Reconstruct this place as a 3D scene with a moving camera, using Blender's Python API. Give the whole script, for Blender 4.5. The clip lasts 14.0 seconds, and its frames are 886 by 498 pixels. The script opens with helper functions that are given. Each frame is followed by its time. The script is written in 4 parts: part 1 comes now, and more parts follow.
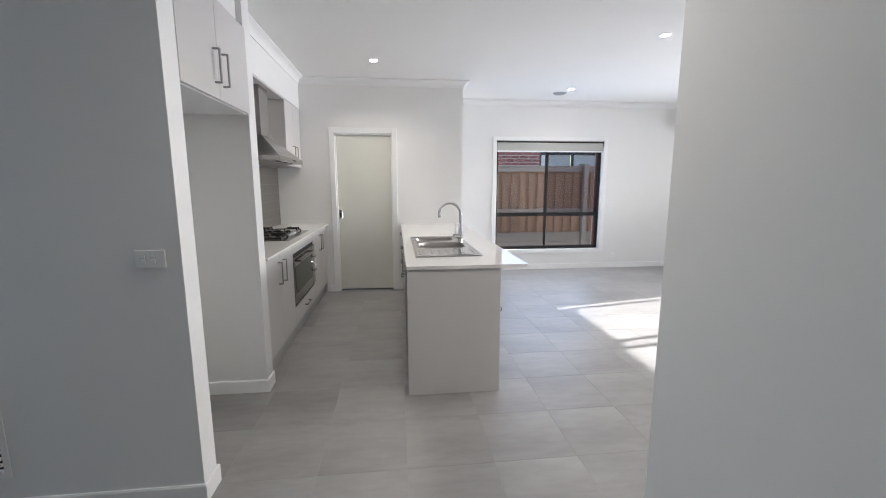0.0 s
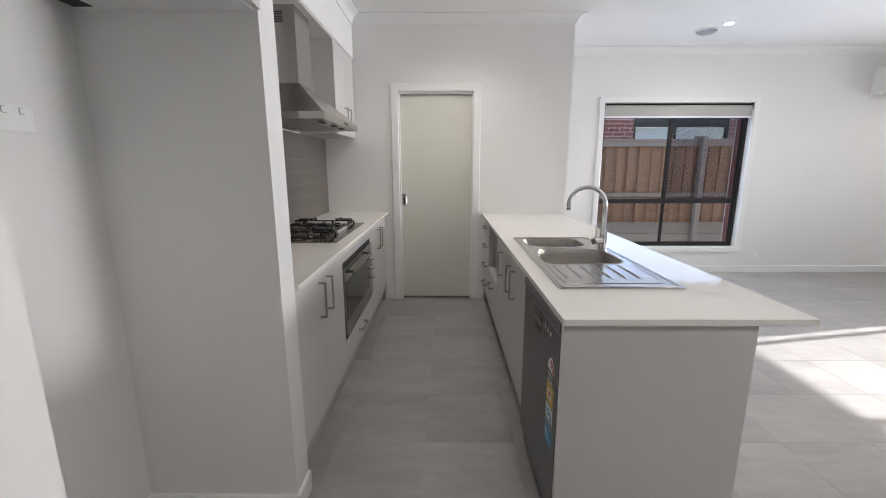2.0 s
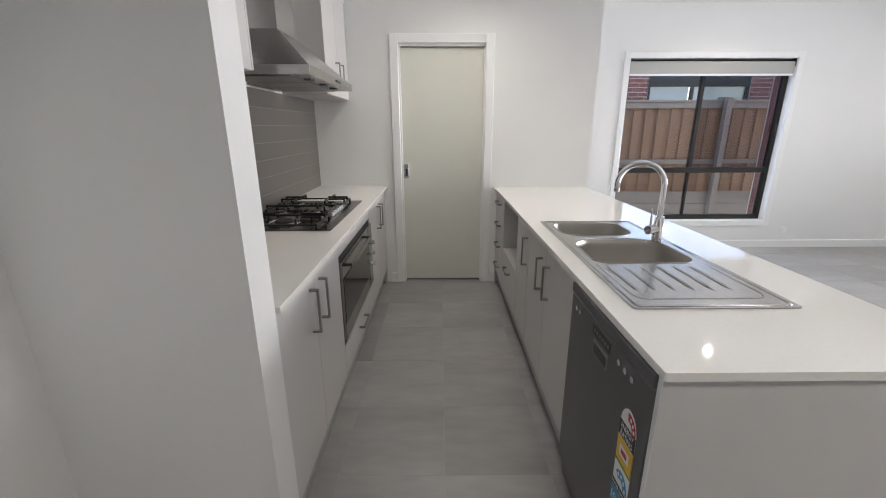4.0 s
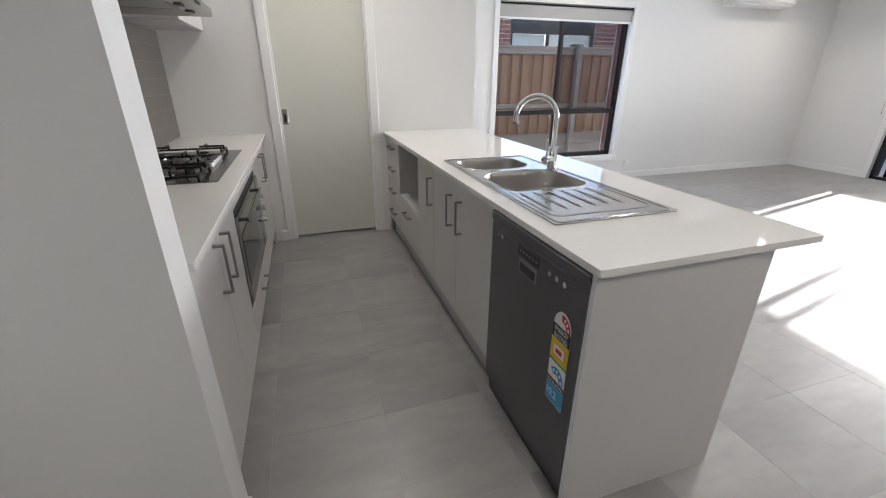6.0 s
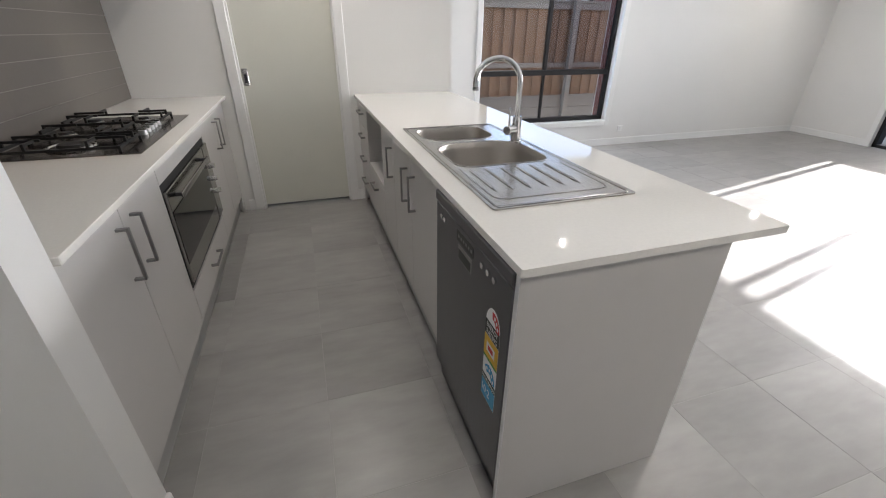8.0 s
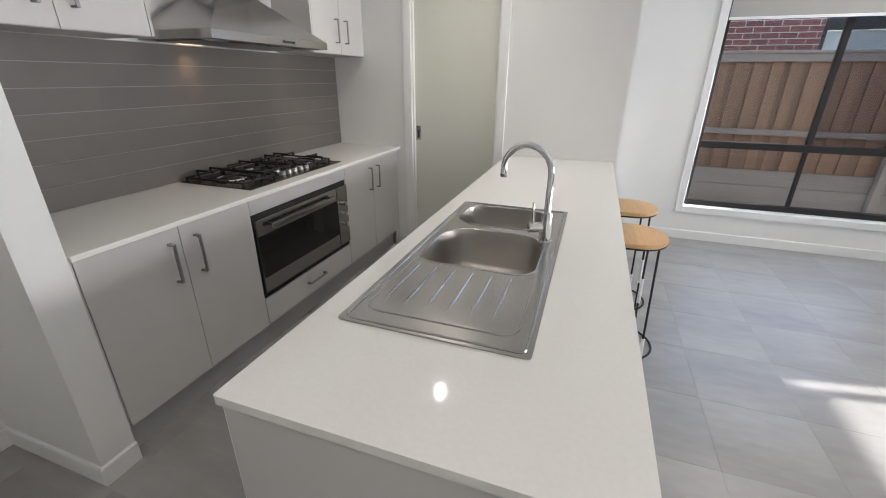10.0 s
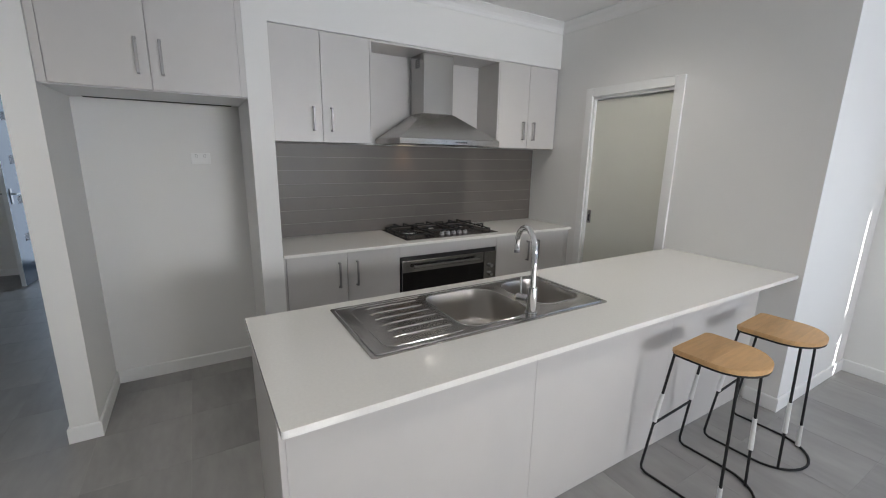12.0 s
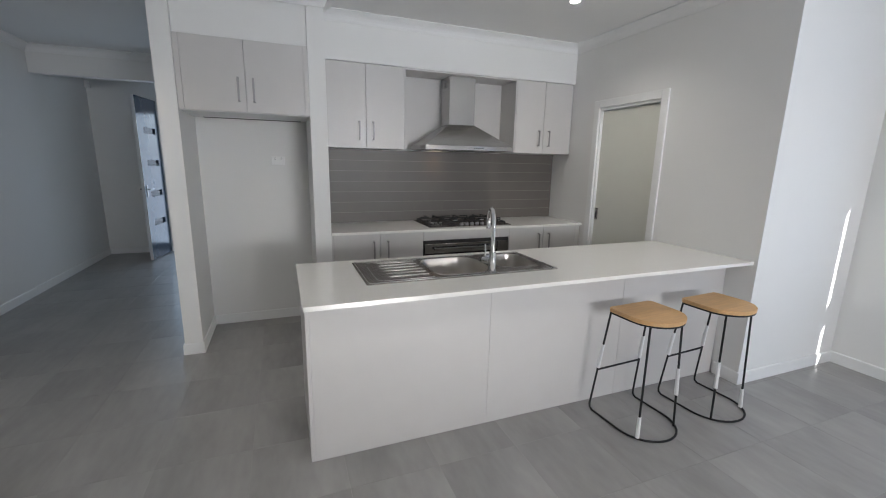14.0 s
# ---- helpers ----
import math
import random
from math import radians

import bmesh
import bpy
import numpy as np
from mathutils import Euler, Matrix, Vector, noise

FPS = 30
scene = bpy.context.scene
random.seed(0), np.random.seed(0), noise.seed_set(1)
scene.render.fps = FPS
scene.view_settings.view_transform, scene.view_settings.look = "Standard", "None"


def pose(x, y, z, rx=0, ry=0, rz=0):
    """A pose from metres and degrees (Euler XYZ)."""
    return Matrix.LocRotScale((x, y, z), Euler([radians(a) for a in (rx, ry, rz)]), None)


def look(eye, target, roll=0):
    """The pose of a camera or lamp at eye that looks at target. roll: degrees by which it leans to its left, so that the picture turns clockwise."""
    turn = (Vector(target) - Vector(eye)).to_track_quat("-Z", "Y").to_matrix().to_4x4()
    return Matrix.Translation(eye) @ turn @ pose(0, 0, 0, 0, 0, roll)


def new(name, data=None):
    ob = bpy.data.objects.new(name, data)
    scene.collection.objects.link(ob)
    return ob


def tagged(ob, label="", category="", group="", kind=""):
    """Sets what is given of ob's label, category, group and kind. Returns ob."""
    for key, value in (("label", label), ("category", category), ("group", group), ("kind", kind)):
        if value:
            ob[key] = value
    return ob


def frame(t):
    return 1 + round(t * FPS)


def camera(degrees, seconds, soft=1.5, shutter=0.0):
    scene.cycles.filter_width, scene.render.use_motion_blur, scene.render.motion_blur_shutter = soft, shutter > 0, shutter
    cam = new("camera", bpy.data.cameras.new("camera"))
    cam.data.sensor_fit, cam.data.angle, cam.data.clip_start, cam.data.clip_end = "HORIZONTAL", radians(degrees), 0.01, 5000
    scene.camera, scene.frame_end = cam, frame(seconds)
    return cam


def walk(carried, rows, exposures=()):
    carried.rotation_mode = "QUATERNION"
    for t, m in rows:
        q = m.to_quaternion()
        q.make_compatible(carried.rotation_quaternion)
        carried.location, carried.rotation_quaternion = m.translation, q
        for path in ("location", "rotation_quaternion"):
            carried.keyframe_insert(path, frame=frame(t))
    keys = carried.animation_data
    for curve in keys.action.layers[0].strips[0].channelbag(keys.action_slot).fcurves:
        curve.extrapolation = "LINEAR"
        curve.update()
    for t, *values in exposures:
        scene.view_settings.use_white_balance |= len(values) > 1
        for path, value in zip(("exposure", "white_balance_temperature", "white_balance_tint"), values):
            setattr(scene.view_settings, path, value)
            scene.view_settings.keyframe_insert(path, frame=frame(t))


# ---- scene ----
cam = camera(94.2, 14.0, 1.05)
PATH = [
    (0, (0.089, 0.311, 1.425), (0.311, 2.275, 1.115), -0.1),
    (0.5, (0.008, 0.672, 1.46), (0.185, 2.641, 1.156), -0.3),
    (1, (-0.086, 1.022, 1.438), (0.028, 2.994, 1.121), -0.2),
    (1.5, (-0.204, 1.377, 1.411), (-0.158, 3.345, 1.06), -0.2),
    (2, (-0.229, 1.697, 1.379), (-0.24, 3.657, 0.981), -0.1),
    (2.5, (-0.179, 1.902, 1.438), (-0.228, 3.849, 0.985), -0.1),
    (5, (-0.464, 2.176, 1.39), (-0.225, 4.054, 0.745), -0.1),
    (5.5, (-0.482, 2.178, 1.376), (-0.057, 4.002, 0.674), -0.0),
    (6, (-0.51, 2.182, 1.342), (0.064, 3.935, 0.569), 0.1),
    (6.5, (-0.521, 2.193, 1.311), (0.144, 3.874, 0.455), 0.2),
    (7, (-0.517, 2.208, 1.296), (0.179, 3.835, 0.364), 0.4),
    (9.5, (0.547, 2.399, 1.479), (0.323, 4.188, 0.613), 0.4),
    (10, (0.785, 2.481, 1.482), (0.174, 4.223, 0.713), 0.5),
    (10.5, (1.009, 2.612, 1.519), (0.029, 4.223, 0.851), 0.6),
    (11, (1.296, 2.737, 1.561), (0.006, 4.156, 0.992), 0.7),
    (11.5, (1.603, 2.769, 1.558), (0.078, 3.969, 1.073), 0.8),
    (12, (1.897, 2.815, 1.556), (0.223, 3.816, 1.115), 1.0),
    (12.5, (2.187, 2.859, 1.543), (0.429, 3.717, 1.126), 1.0),
    (13, (2.419, 2.828, 1.525), (0.619, 3.594, 1.111), 1.1),
    (13.5, (2.607, 2.847, 1.52), (0.788, 3.571, 1.11), 1.1),
    (14, (2.733, 2.883, 1.519), (0.909, 3.594, 1.11), 1.1),
]
EXPOSURES = [(0, 3.5, 6250, 12), (0.6, 3.3, 6250, 13), (1.5, 3.25, 6300, 13), (2.5, 3.45, 6450, 13), (5, 3.45, 6300, 12), (7, 3.45, 6350, 12), (9.5, 3.35, 6400, 11), (10.5, 3.15, 6300, 11), (11.5, 2.85, 6250, 10), (14, 2.75, 6200, 10)]
walk(cam, [(t, look(eye, target, roll)) for t, eye, target, roll in PATH], EXPOSURES)

# ---- light ----
SUN_ELEV, SUN_AZ = 20.9, 78.9
world = bpy.data.worlds.new("sky")
scene.world = world
world.use_nodes = True
wn = world.node_tree
sky = wn.nodes.new("ShaderNodeTexSky")
sky.sky_type, sky.sun_disc = "NISHITA", False
sky.sun_elevation, sky.sun_rotation = radians(SUN_ELEV), radians(SUN_AZ)
wn.links.new(sky.outputs[0], wn.nodes["Background"].inputs[0])
wn.nodes["Background"].inputs[1].default_value = 0.06
sun = new("sun", bpy.data.lights.new("sun", "SUN"))
sun.data.energy, sun.data.angle, sun.data.color = 1.9, radians(0.5), (1.0, 0.97, 0.93)
ce, az = math.cos(radians(SUN_ELEV)), radians(SUN_AZ)
sun.matrix_world = look((12, 6, 9), (12 - math.sin(az) * ce, 6 - math.cos(az) * ce, 9 - math.sin(radians(SUN_ELEV))))


def opening_light(x, y, z, rz, w, h, power, tint):
    """Sky light standing in a window's opening, facing into the room."""
    lamp = new("sky_light", bpy.data.lights.new("sky_light", "AREA"))
    lamp.data.shape, lamp.data.size, lamp.data.size_y, lamp.data.energy = "RECTANGLE", w, h, power
    lamp.data.color = tint
    lamp.matrix_world = pose(x, y, z, 90, 0, rz)
    return lamp


# light thrown up by the sunlit paving comes in through the upper part of the glass door
yard = opening_light(7.12, 4.77, 1.55, 90, 2.0, 0.95, 5.6, (0.95, 0.96, 1.0))
yard.data.spread = radians(80)
yard.matrix_world = pose(7.12, 4.77, 1.55, 97, 0, 90)
opening_light(2.65, 7.02, 1.2, 180, 1.6, 1.5, 1.5, (0.50, 0.69, 1.0))
opening_light(-5.36, 1.56, 1.15, -90, 0.8, 2.1, 1.6, (0.68, 0.82, 1.0))
# second and third are unseen additions that brighten the nib wall and island end
DOWNLIGHTS_AND_FILL = ((-0.12, 5.03), (0.30, 1.80), (2.50, 1.86), (2.50, 3.98), (2.55, 6.10), (5.75, 6.10))
for dx, dy in DOWNLIGHTS_AND_FILL:
    spot = new("downlight_or_fill_beam", bpy.data.lights.new("downlight_or_fill_beam", "SPOT"))
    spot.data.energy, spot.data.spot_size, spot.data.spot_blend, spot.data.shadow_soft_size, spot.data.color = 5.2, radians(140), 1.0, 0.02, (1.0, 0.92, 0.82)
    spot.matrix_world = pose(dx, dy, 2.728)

hood_beam = new("hood_lamp_beam", bpy.data.lights.new("hood_lamp_beam", "SPOT"))
hood_beam.data.energy, hood_beam.data.spot_size, hood_beam.data.spot_blend, hood_beam.data.shadow_soft_size, hood_beam.data.color = 0.16, radians(120), 1.0, 0.02, (1.0, 0.62, 0.34)
hood_beam.matrix_world = look((-1.345, 4.37, 1.630), (-1.37, 4.37, 1.0))

# ---- materials ----


def material(name, color, rough=0.5, metal=0.0, vary=0.06, scale=6.0, fine=90.0, bump=0.02, stretch=(1, 1, 1), rand=0.0, coat=0.0, spec=0.5):
    """A principled material with colour varied at two scales, grain in the gloss and fine relief."""
    m = bpy.data.materials.new(name)
    m.use_nodes = True
    nt = m.node_tree
    N, L = nt.nodes, nt.links
    b = N["Principled BSDF"]
    b.inputs["Metallic"].default_value = metal
    b.inputs["Coat Weight"].default_value = coat
    b.inputs["Specular IOR Level"].default_value = spec
    tc, mp = N.new("ShaderNodeTexCoord"), N.new("ShaderNodeMapping")
    mp.inputs["Scale"].default_value = stretch
    L.new(tc.outputs["Object"], mp.inputs[0])
    n1, n2 = N.new("ShaderNodeTexNoise"), N.new("ShaderNodeTexNoise")
    n1.inputs["Scale"].default_value, n1.inputs["Detail"].default_value = scale, 4
    n2.inputs["Scale"].default_value, n2.inputs["Detail"].default_value = fine, 3
    for n in (n1, n2):
        L.new(mp.outputs[0], n.inputs["Vector"])
    add = N.new("ShaderNodeMath")
    add.operation = "MULTIPLY_ADD"
    add.inputs[1].default_value = 0.35
    L.new(n2.outputs["Fac"], add.inputs[0])
    L.new(n1.outputs["Fac"], add.inputs[2])
    ramp = N.new("ShaderNodeMapRange")
    ramp.inputs["From Min"].default_value, ramp.inputs["From Max"].default_value = 0.3, 1.05
    ramp.inputs["To Min"].default_value, ramp.inputs["To Max"].default_value = 1 - vary, 1 + vary
    L.new(add.outputs[0], ramp.inputs["Value"])
    val = ramp.outputs[0]
    if rand:
        oi = N.new("ShaderNodeObjectInfo")
        rr = N.new("ShaderNodeMapRange")
        rr.inputs["To Min"].default_value, rr.inputs["To Max"].default_value = 1 - rand, 1 + rand
        L.new(oi.outputs["Random"], rr.inputs["Value"])
        mul = N.new("ShaderNodeMath")
        mul.operation = "MULTIPLY"
        L.new(val, mul.inputs[0])
        L.new(rr.outputs[0], mul.inputs[1])
        val = mul.outputs[0]
        # each piece takes its own stretch of the grain
        off = N.new("ShaderNodeVectorMath")
        off.operation = "MULTIPLY_ADD"
        comb = N.new("ShaderNodeCombineXYZ")
        for k in range(3):
            L.new(oi.outputs["Random"], comb.inputs[k])
        off.inputs[1].default_value = (37.0, 53.0, 71.0)
        L.new(comb.outputs[0], off.inputs[0])
        L.new(mp.outputs[0], off.inputs[2])
        for n in (n1, n2):
            L.new(off.outputs[0], n.inputs["Vector"])
    sc = N.new("ShaderNodeVectorMath")
    sc.operation = "SCALE"
    sc.inputs[0].default_value = color[:3]
    L.new(val, sc.inputs["Scale"])
    L.new(sc.outputs[0], b.inputs["Base Color"])
    rg = N.new("ShaderNodeMapRange")
    rg.inputs["To Min"].default_value, rg.inputs["To Max"].default_value = max(rough - 0.06, 0.02), min(rough + 0.06, 1)
    L.new(n1.outputs["Fac"], rg.inputs["Value"])
    L.new(rg.outputs[0], b.inputs["Roughness"])
    if bump:
        bp = N.new("ShaderNodeBump")
        bp.inputs["Strength"].default_value, bp.inputs["Distance"].default_value = bump, 0.01
        L.new(n2.outputs["Fac"], bp.inputs["Height"])
        L.new(bp.outputs[0], b.inputs["Normal"])
    return m


def glass_material(name, tint=(1, 1, 1)):
    m = bpy.data.materials.new(name)
    m.use_nodes = True
    N, L = m.node_tree.nodes, m.node_tree.links
    N.remove(N["Principled BSDF"])
    mix, tr, gl, fr = N.new("ShaderNodeMixShader"), N.new("ShaderNodeBsdfTransparent"), N.new("ShaderNodeBsdfGlossy"), N.new("ShaderNodeFresnel")
    tr.inputs[0].default_value = (*tint, 1)
    gl.inputs["Roughness"].default_value = 0.01
    fr.inputs[0].default_value = 1.45
    L.new(fr.outputs[0], mix.inputs[0])
    L.new(tr.outputs[0], mix.inputs[1])
    L.new(gl.outputs[0], mix.inputs[2])
    L.new(mix.outputs[0], N["Material Output"].inputs[0])
    return m


def dusty_glass_material(name, dust):
    """Clear glass with a thin film of pale dust that catches the sun."""
    m = glass_material(name, (0.95, 0.97, 0.97))
    N, L = m.node_tree.nodes, m.node_tree.links
    clean = next(n for n in N if n.bl_idname == "ShaderNodeMixShader")
    mix, film, specks, ramp = N.new("ShaderNodeMixShader"), N.new("ShaderNodeBsdfTranslucent"), N.new("ShaderNodeTexNoise"), N.new("ShaderNodeMapRange")
    film.inputs[0].default_value = (0.8, 0.82, 0.85, 1)
    specks.inputs["Scale"].default_value, specks.inputs["Detail"].default_value = 18, 6
    ramp.inputs["From Min"].default_value, ramp.inputs["From Max"].default_value = 0.35, 0.7
    ramp.inputs["To Min"].default_value, ramp.inputs["To Max"].default_value = dust * 0.6, dust * 1.5
    L.new(specks.outputs["Fac"], ramp.inputs["Value"])
    L.new(ramp.outputs[0], mix.inputs[0])
    L.new(clean.outputs[0], mix.inputs[1])
    L.new(film.outputs[0], mix.inputs[2])
    L.new(mix.outputs[0], N["Material Output"].inputs[0])
    return m


def glow_material(name, color, strength):
    m = bpy.data.materials.new(name)
    m.use_nodes = True
    b = m.node_tree.nodes["Principled BSDF"]
    b.inputs["Emission Color"].default_value = (*color, 1)
    b.inputs["Emission Strength"].default_value = strength
    return m


PAINT = material("wall_paint", (0.79, 0.785, 0.768), 0.6, vary=0.015, scale=2, fine=160, bump=0.03)
CEIL = material("ceiling_paint", (0.82, 0.82, 0.81), 0.8, vary=0.015, scale=2, fine=160, bump=0.03)
TRIM = material("trim_paint", (0.83, 0.83, 0.82), 0.35, vary=0.01, bump=0.01)
DOORP = material("door_paint", (0.70, 0.70, 0.63), 0.4, vary=0.015, bump=0.015)
TILE = material("floor_tile", (0.295, 0.288, 0.279), 0.36, vary=0.32, scale=1.2, fine=9, bump=0.004, stretch=(0.8, 2.4, 1), rand=0.04, spec=0.6)
GROUT = material("grout", (0.36, 0.35, 0.338), 0.9, vary=0.12, scale=5, fine=150, bump=0.1)
LAMI = material("laminate", (0.585, 0.566, 0.550), 0.34, vary=0.02, scale=8, fine=200, bump=0.015)
LAMI_EDGE = material("laminate_edge", (0.52, 0.51, 0.505), 0.5, vary=0.02)
KICK = material("kickboard", (0.48, 0.475, 0.47), 0.5, vary=0.04)
WHITE_BOARD = material("white_board", (0.75, 0.75, 0.75), 0.45, vary=0.015)
STONE = material("stone_bench", (0.80, 0.785, 0.745), 0.035, vary=0.035, scale=90, fine=420, bump=0.0)
STEEL = material("brushed_steel", (0.45, 0.44, 0.425), 0.23, 1.0, vary=0.06, scale=10, fine=120, bump=0.02, stretch=(1, 12, 12))
OVEN_STEEL = material("oven_steel", (0.40, 0.39, 0.375), 0.22, 1.0, vary=0.05, scale=10, fine=120, bump=0.0, stretch=(1, 1, 14))
STEEL_SINK = material("sink_steel", (0.45, 0.435, 0.415), 0.20, 1.0, vary=0.03, scale=6, fine=60, bump=0.0, stretch=(6, 1, 6))
BOWL_STEEL = material("bowl_steel", (0.50, 0.475, 0.445), 0.36, 1.0, vary=0.04, scale=6, fine=60, bump=0.0)
HOB_STEEL = material("hob_steel", (0.22, 0.20, 0.185), 0.20, 1.0, vary=0.04, bump=0.0)
CHROME = material("chrome", (0.82, 0.82, 0.82), 0.06, 1.0, vary=0.02, bump=0.0)
NICKEL = material("satin_nickel", (0.34, 0.335, 0.33), 0.42, 1.0, vary=0.03, bump=0.0)
SPLASH = material("splash_tile", (0.138, 0.123, 0.110), 0.40, vary=0.08, scale=5, fine=60, bump=0.02, rand=0.03, spec=0.4)
SPLASH_GROUT = material("splash_grout", (0.30, 0.285, 0.26), 0.8, vary=0.08)
BLACK = material("black_iron", (0.018, 0.018, 0.018), 0.55, vary=0.2, scale=30, fine=200, bump=0.1, spec=0.3)
BLACK_GLASS = material("oven_glass", (0.012, 0.011, 0.011), 0.06, vary=0.1, bump=0.0)
GAP = material("shadow_gap_board", (0.02, 0.02, 0.02), 0.7, vary=0.1)
GRAPHITE = material("graphite_steel", (0.165, 0.164, 0.175), 0.34, 0.85, vary=0.05, scale=8, fine=150, bump=0.015, stretch=(1, 14, 1))
DARKPL = material("dark_plastic", (0.03, 0.03, 0.035), 0.35, vary=0.05)
PLASTIC = material("white_plastic", (0.85, 0.85, 0.84), 0.35, vary=0.01, bump=0.0)
ALU = material("dark_aluminium", (0.028, 0.027, 0.028), 0.42, 0.0, vary=0.06, bump=0.01, spec=0.25)
GLASS = glass_material("window_glass", (0.95, 0.97, 0.97))
DUSTY = dusty_glass_material("dusty_door_glass", 0.03)
SCREENED = glass_material("screened_glass", (0.74, 0.75, 0.78))
BLIND = material("blind_fabric", (0.42, 0.42, 0.40), 0.85, vary=0.03, fine=300, bump=0.05)
OAK = material("oak", (0.60, 0.37, 0.17), 0.45, vary=0.16, scale=7, fine=60, bump=0.03, stretch=(9, 1.2, 9), rand=0.06)
FOAM = material("foam_wrap", (0.78, 0.78, 0.78), 0.6, vary=0.06, scale=40, fine=200, bump=0.3)
PALING = material("fence_timber", (0.215, 0.122, 0.074), 0.8, vary=0.28, scale=3.5, fine=5, bump=0.0, stretch=(4, 4, 0.4), rand=0.16)
WEATHERED = material("weathered_timber", (0.24, 0.20, 0.175), 0.85, vary=0.2, scale=4, fine=60, bump=0.12, stretch=(0.6, 6, 6), rand=0.08)
BRICK = material("red_brick", (0.20, 0.068, 0.058), 0.85, vary=0.22, scale=14, fine=120, bump=0.2, rand=0.16)
MORTAR = material("mortar", (0.60, 0.55, 0.51), 0.95, vary=0.12, fine=140, bump=0.2)
CONCRETE = material("concrete", (0.17, 0.166, 0.16), 0.85, vary=0.15, scale=1.5, fine=60, bump=0.12)
GROUND = material("ground_gravel", (0.17, 0.157, 0.138), 0.95, vary=0.3, scale=1.5, fine=45, bump=0.3)
ROOF = material("roof_tile", (0.07, 0.07, 0.075), 0.8, vary=0.15)
LAMP_ON = glow_material("lamp_glow", (1.0, 0.95, 0.86), 14.0)
WARM_ON = glow_material("hood_lamp_glow", (1.0, 0.72, 0.42), 0.18)
RED = material("label_red", (0.55, 0.03, 0.04), 0.4, vary=0.01, bump=0)
YELLOW = material("label_yellow", (0.75, 0.46, 0.03), 0.4, vary=0.01, bump=0)
BLUE = material("label_blue", (0.04, 0.30, 0.55), 0.4, vary=0.01, bump=0)
GREEN = material("label_green", (0.10, 0.30, 0.06), 0.4, vary=0.01, bump=0)
INK = material("label_ink", (0.015, 0.015, 0.015), 0.4, vary=0.01, bump=0)
PAPER = material("label_paper", (0.80, 0.80, 0.80), 0.4, vary=0.01, bump=0)
FRONTD = material("front_door_paint", (0.045, 0.06, 0.085), 0.20, vary=0.03, bump=0.004, spec=0.6)

# ---- helpers for building ----


def box(bm, x0, x1, y0, y1, z0, z1, bevel=0.0, seg=1):
    r = bmesh.ops.create_cube(bm, size=1)
    bmesh.ops.transform(bm, matrix=Matrix.LocRotScale(((x0 + x1) / 2, (y0 + y1) / 2, (z0 + z1) / 2), None, (abs(x1 - x0), abs(y1 - y0), abs(z1 - z0))), verts=r["verts"])
    if bevel:
        bmesh.ops.bevel(bm, geom=list({e for v in r["verts"] for e in v.link_edges}), offset=bevel, segments=seg, affect="EDGES", profile=0.5)
    return bm


def B(*a, **k):
    return box(bmesh.new(), *a, **k)


def cyl(bm, p, q, r, r2=None, n=16):
    """A closed round bar from p to q."""
    p, q = Vector(p), Vector(q)
    m = Matrix.Translation((p + q) / 2) @ (q - p).to_track_quat("Z", "Y").to_matrix().to_4x4()
    bmesh.ops.create_cone(bm, cap_ends=True, segments=n, radius1=r, radius2=r if r2 is None else r2, depth=(q - p).length, matrix=m)
    return bm


def tube(bm, pts, r, n=10, closed=False):
    """A round tube along a line of points."""
    pts = [Vector(p) for p in pts]
    c = len(pts)
    rings, side = [], None
    for i in range(c):
        a = pts[i - 1] if (i or closed) else pts[0]
        b = pts[(i + 1) % c] if (i < c - 1 or closed) else pts[-1]
        t = (b - a).normalized()
        if side is None:
            side = t.orthogonal().normalized()
        side = (side - t * side.dot(t)).normalized()
        up = t.cross(side)
        rings.append([bm.verts.new(pts[i] + (side * math.cos(k * 2 * math.pi / n) + up * math.sin(k * 2 * math.pi / n)) * r) for k in range(n)])
    for i in range(c if closed else c - 1):
        a, b = rings[i], rings[(i + 1) % c]
        for k in range(n):
            bm.faces.new((a[k], a[(k + 1) % n], b[(k + 1) % n], b[k]))
    if not closed:
        bm.faces.new(rings[0][::-1])
        bm.faces.new(rings[-1])
    return bm


def rounded(x0, x1, y0, y1, r, n=5):
    """The corner points of a rounded rectangle, counterclockwise. r: one radius, or four from the lower left."""
    rs = r if isinstance(r, (tuple, list)) else (r,) * 4
    out = []
    for (cx, cy, a0), q in zip(((x0, y0, 180), (x1, y0, 270), (x1, y1, 0), (x0, y1, 90)), rs):
        sx, sy = (1 if cx == x0 else -1), (1 if cy == y0 else -1)
        for k in range(n + 1):
            a = radians(a0 + 90 * k / n)
            out.append((cx + sx * q + q * math.cos(a), cy + sy * q + q * math.sin(a)))
    return out


def plate(bm, outer, holes, z0, z1):
    """A flat plate with holes through it."""
    for z, flip in ((z1, False), (z0, True)):
        es = []
        for loop in (outer, *holes):
            vs = [bm.verts.new((x, y, z)) for x, y in loop]
            es += [bm.edges.new((vs[i - 1], vs[i])) for i in range(len(vs))]
        r = bmesh.ops.triangle_fill(bm, use_beauty=True, use_dissolve=False, edges=es, normal=(0, 0, -1 if flip else 1))
    for loop in (outer, *holes):
        for i in range(len(loop)):
            a, b = loop[i - 1], loop[i]
            bm.faces.new([bm.verts.new(p) for p in ((*a, z0), (*b, z0), (*b, z1), (*a, z1))])
    bmesh.ops.remove_doubles(bm, verts=bm.verts, dist=1e-5)
    bmesh.ops.recalc_face_normals(bm, faces=bm.faces)
    return bm


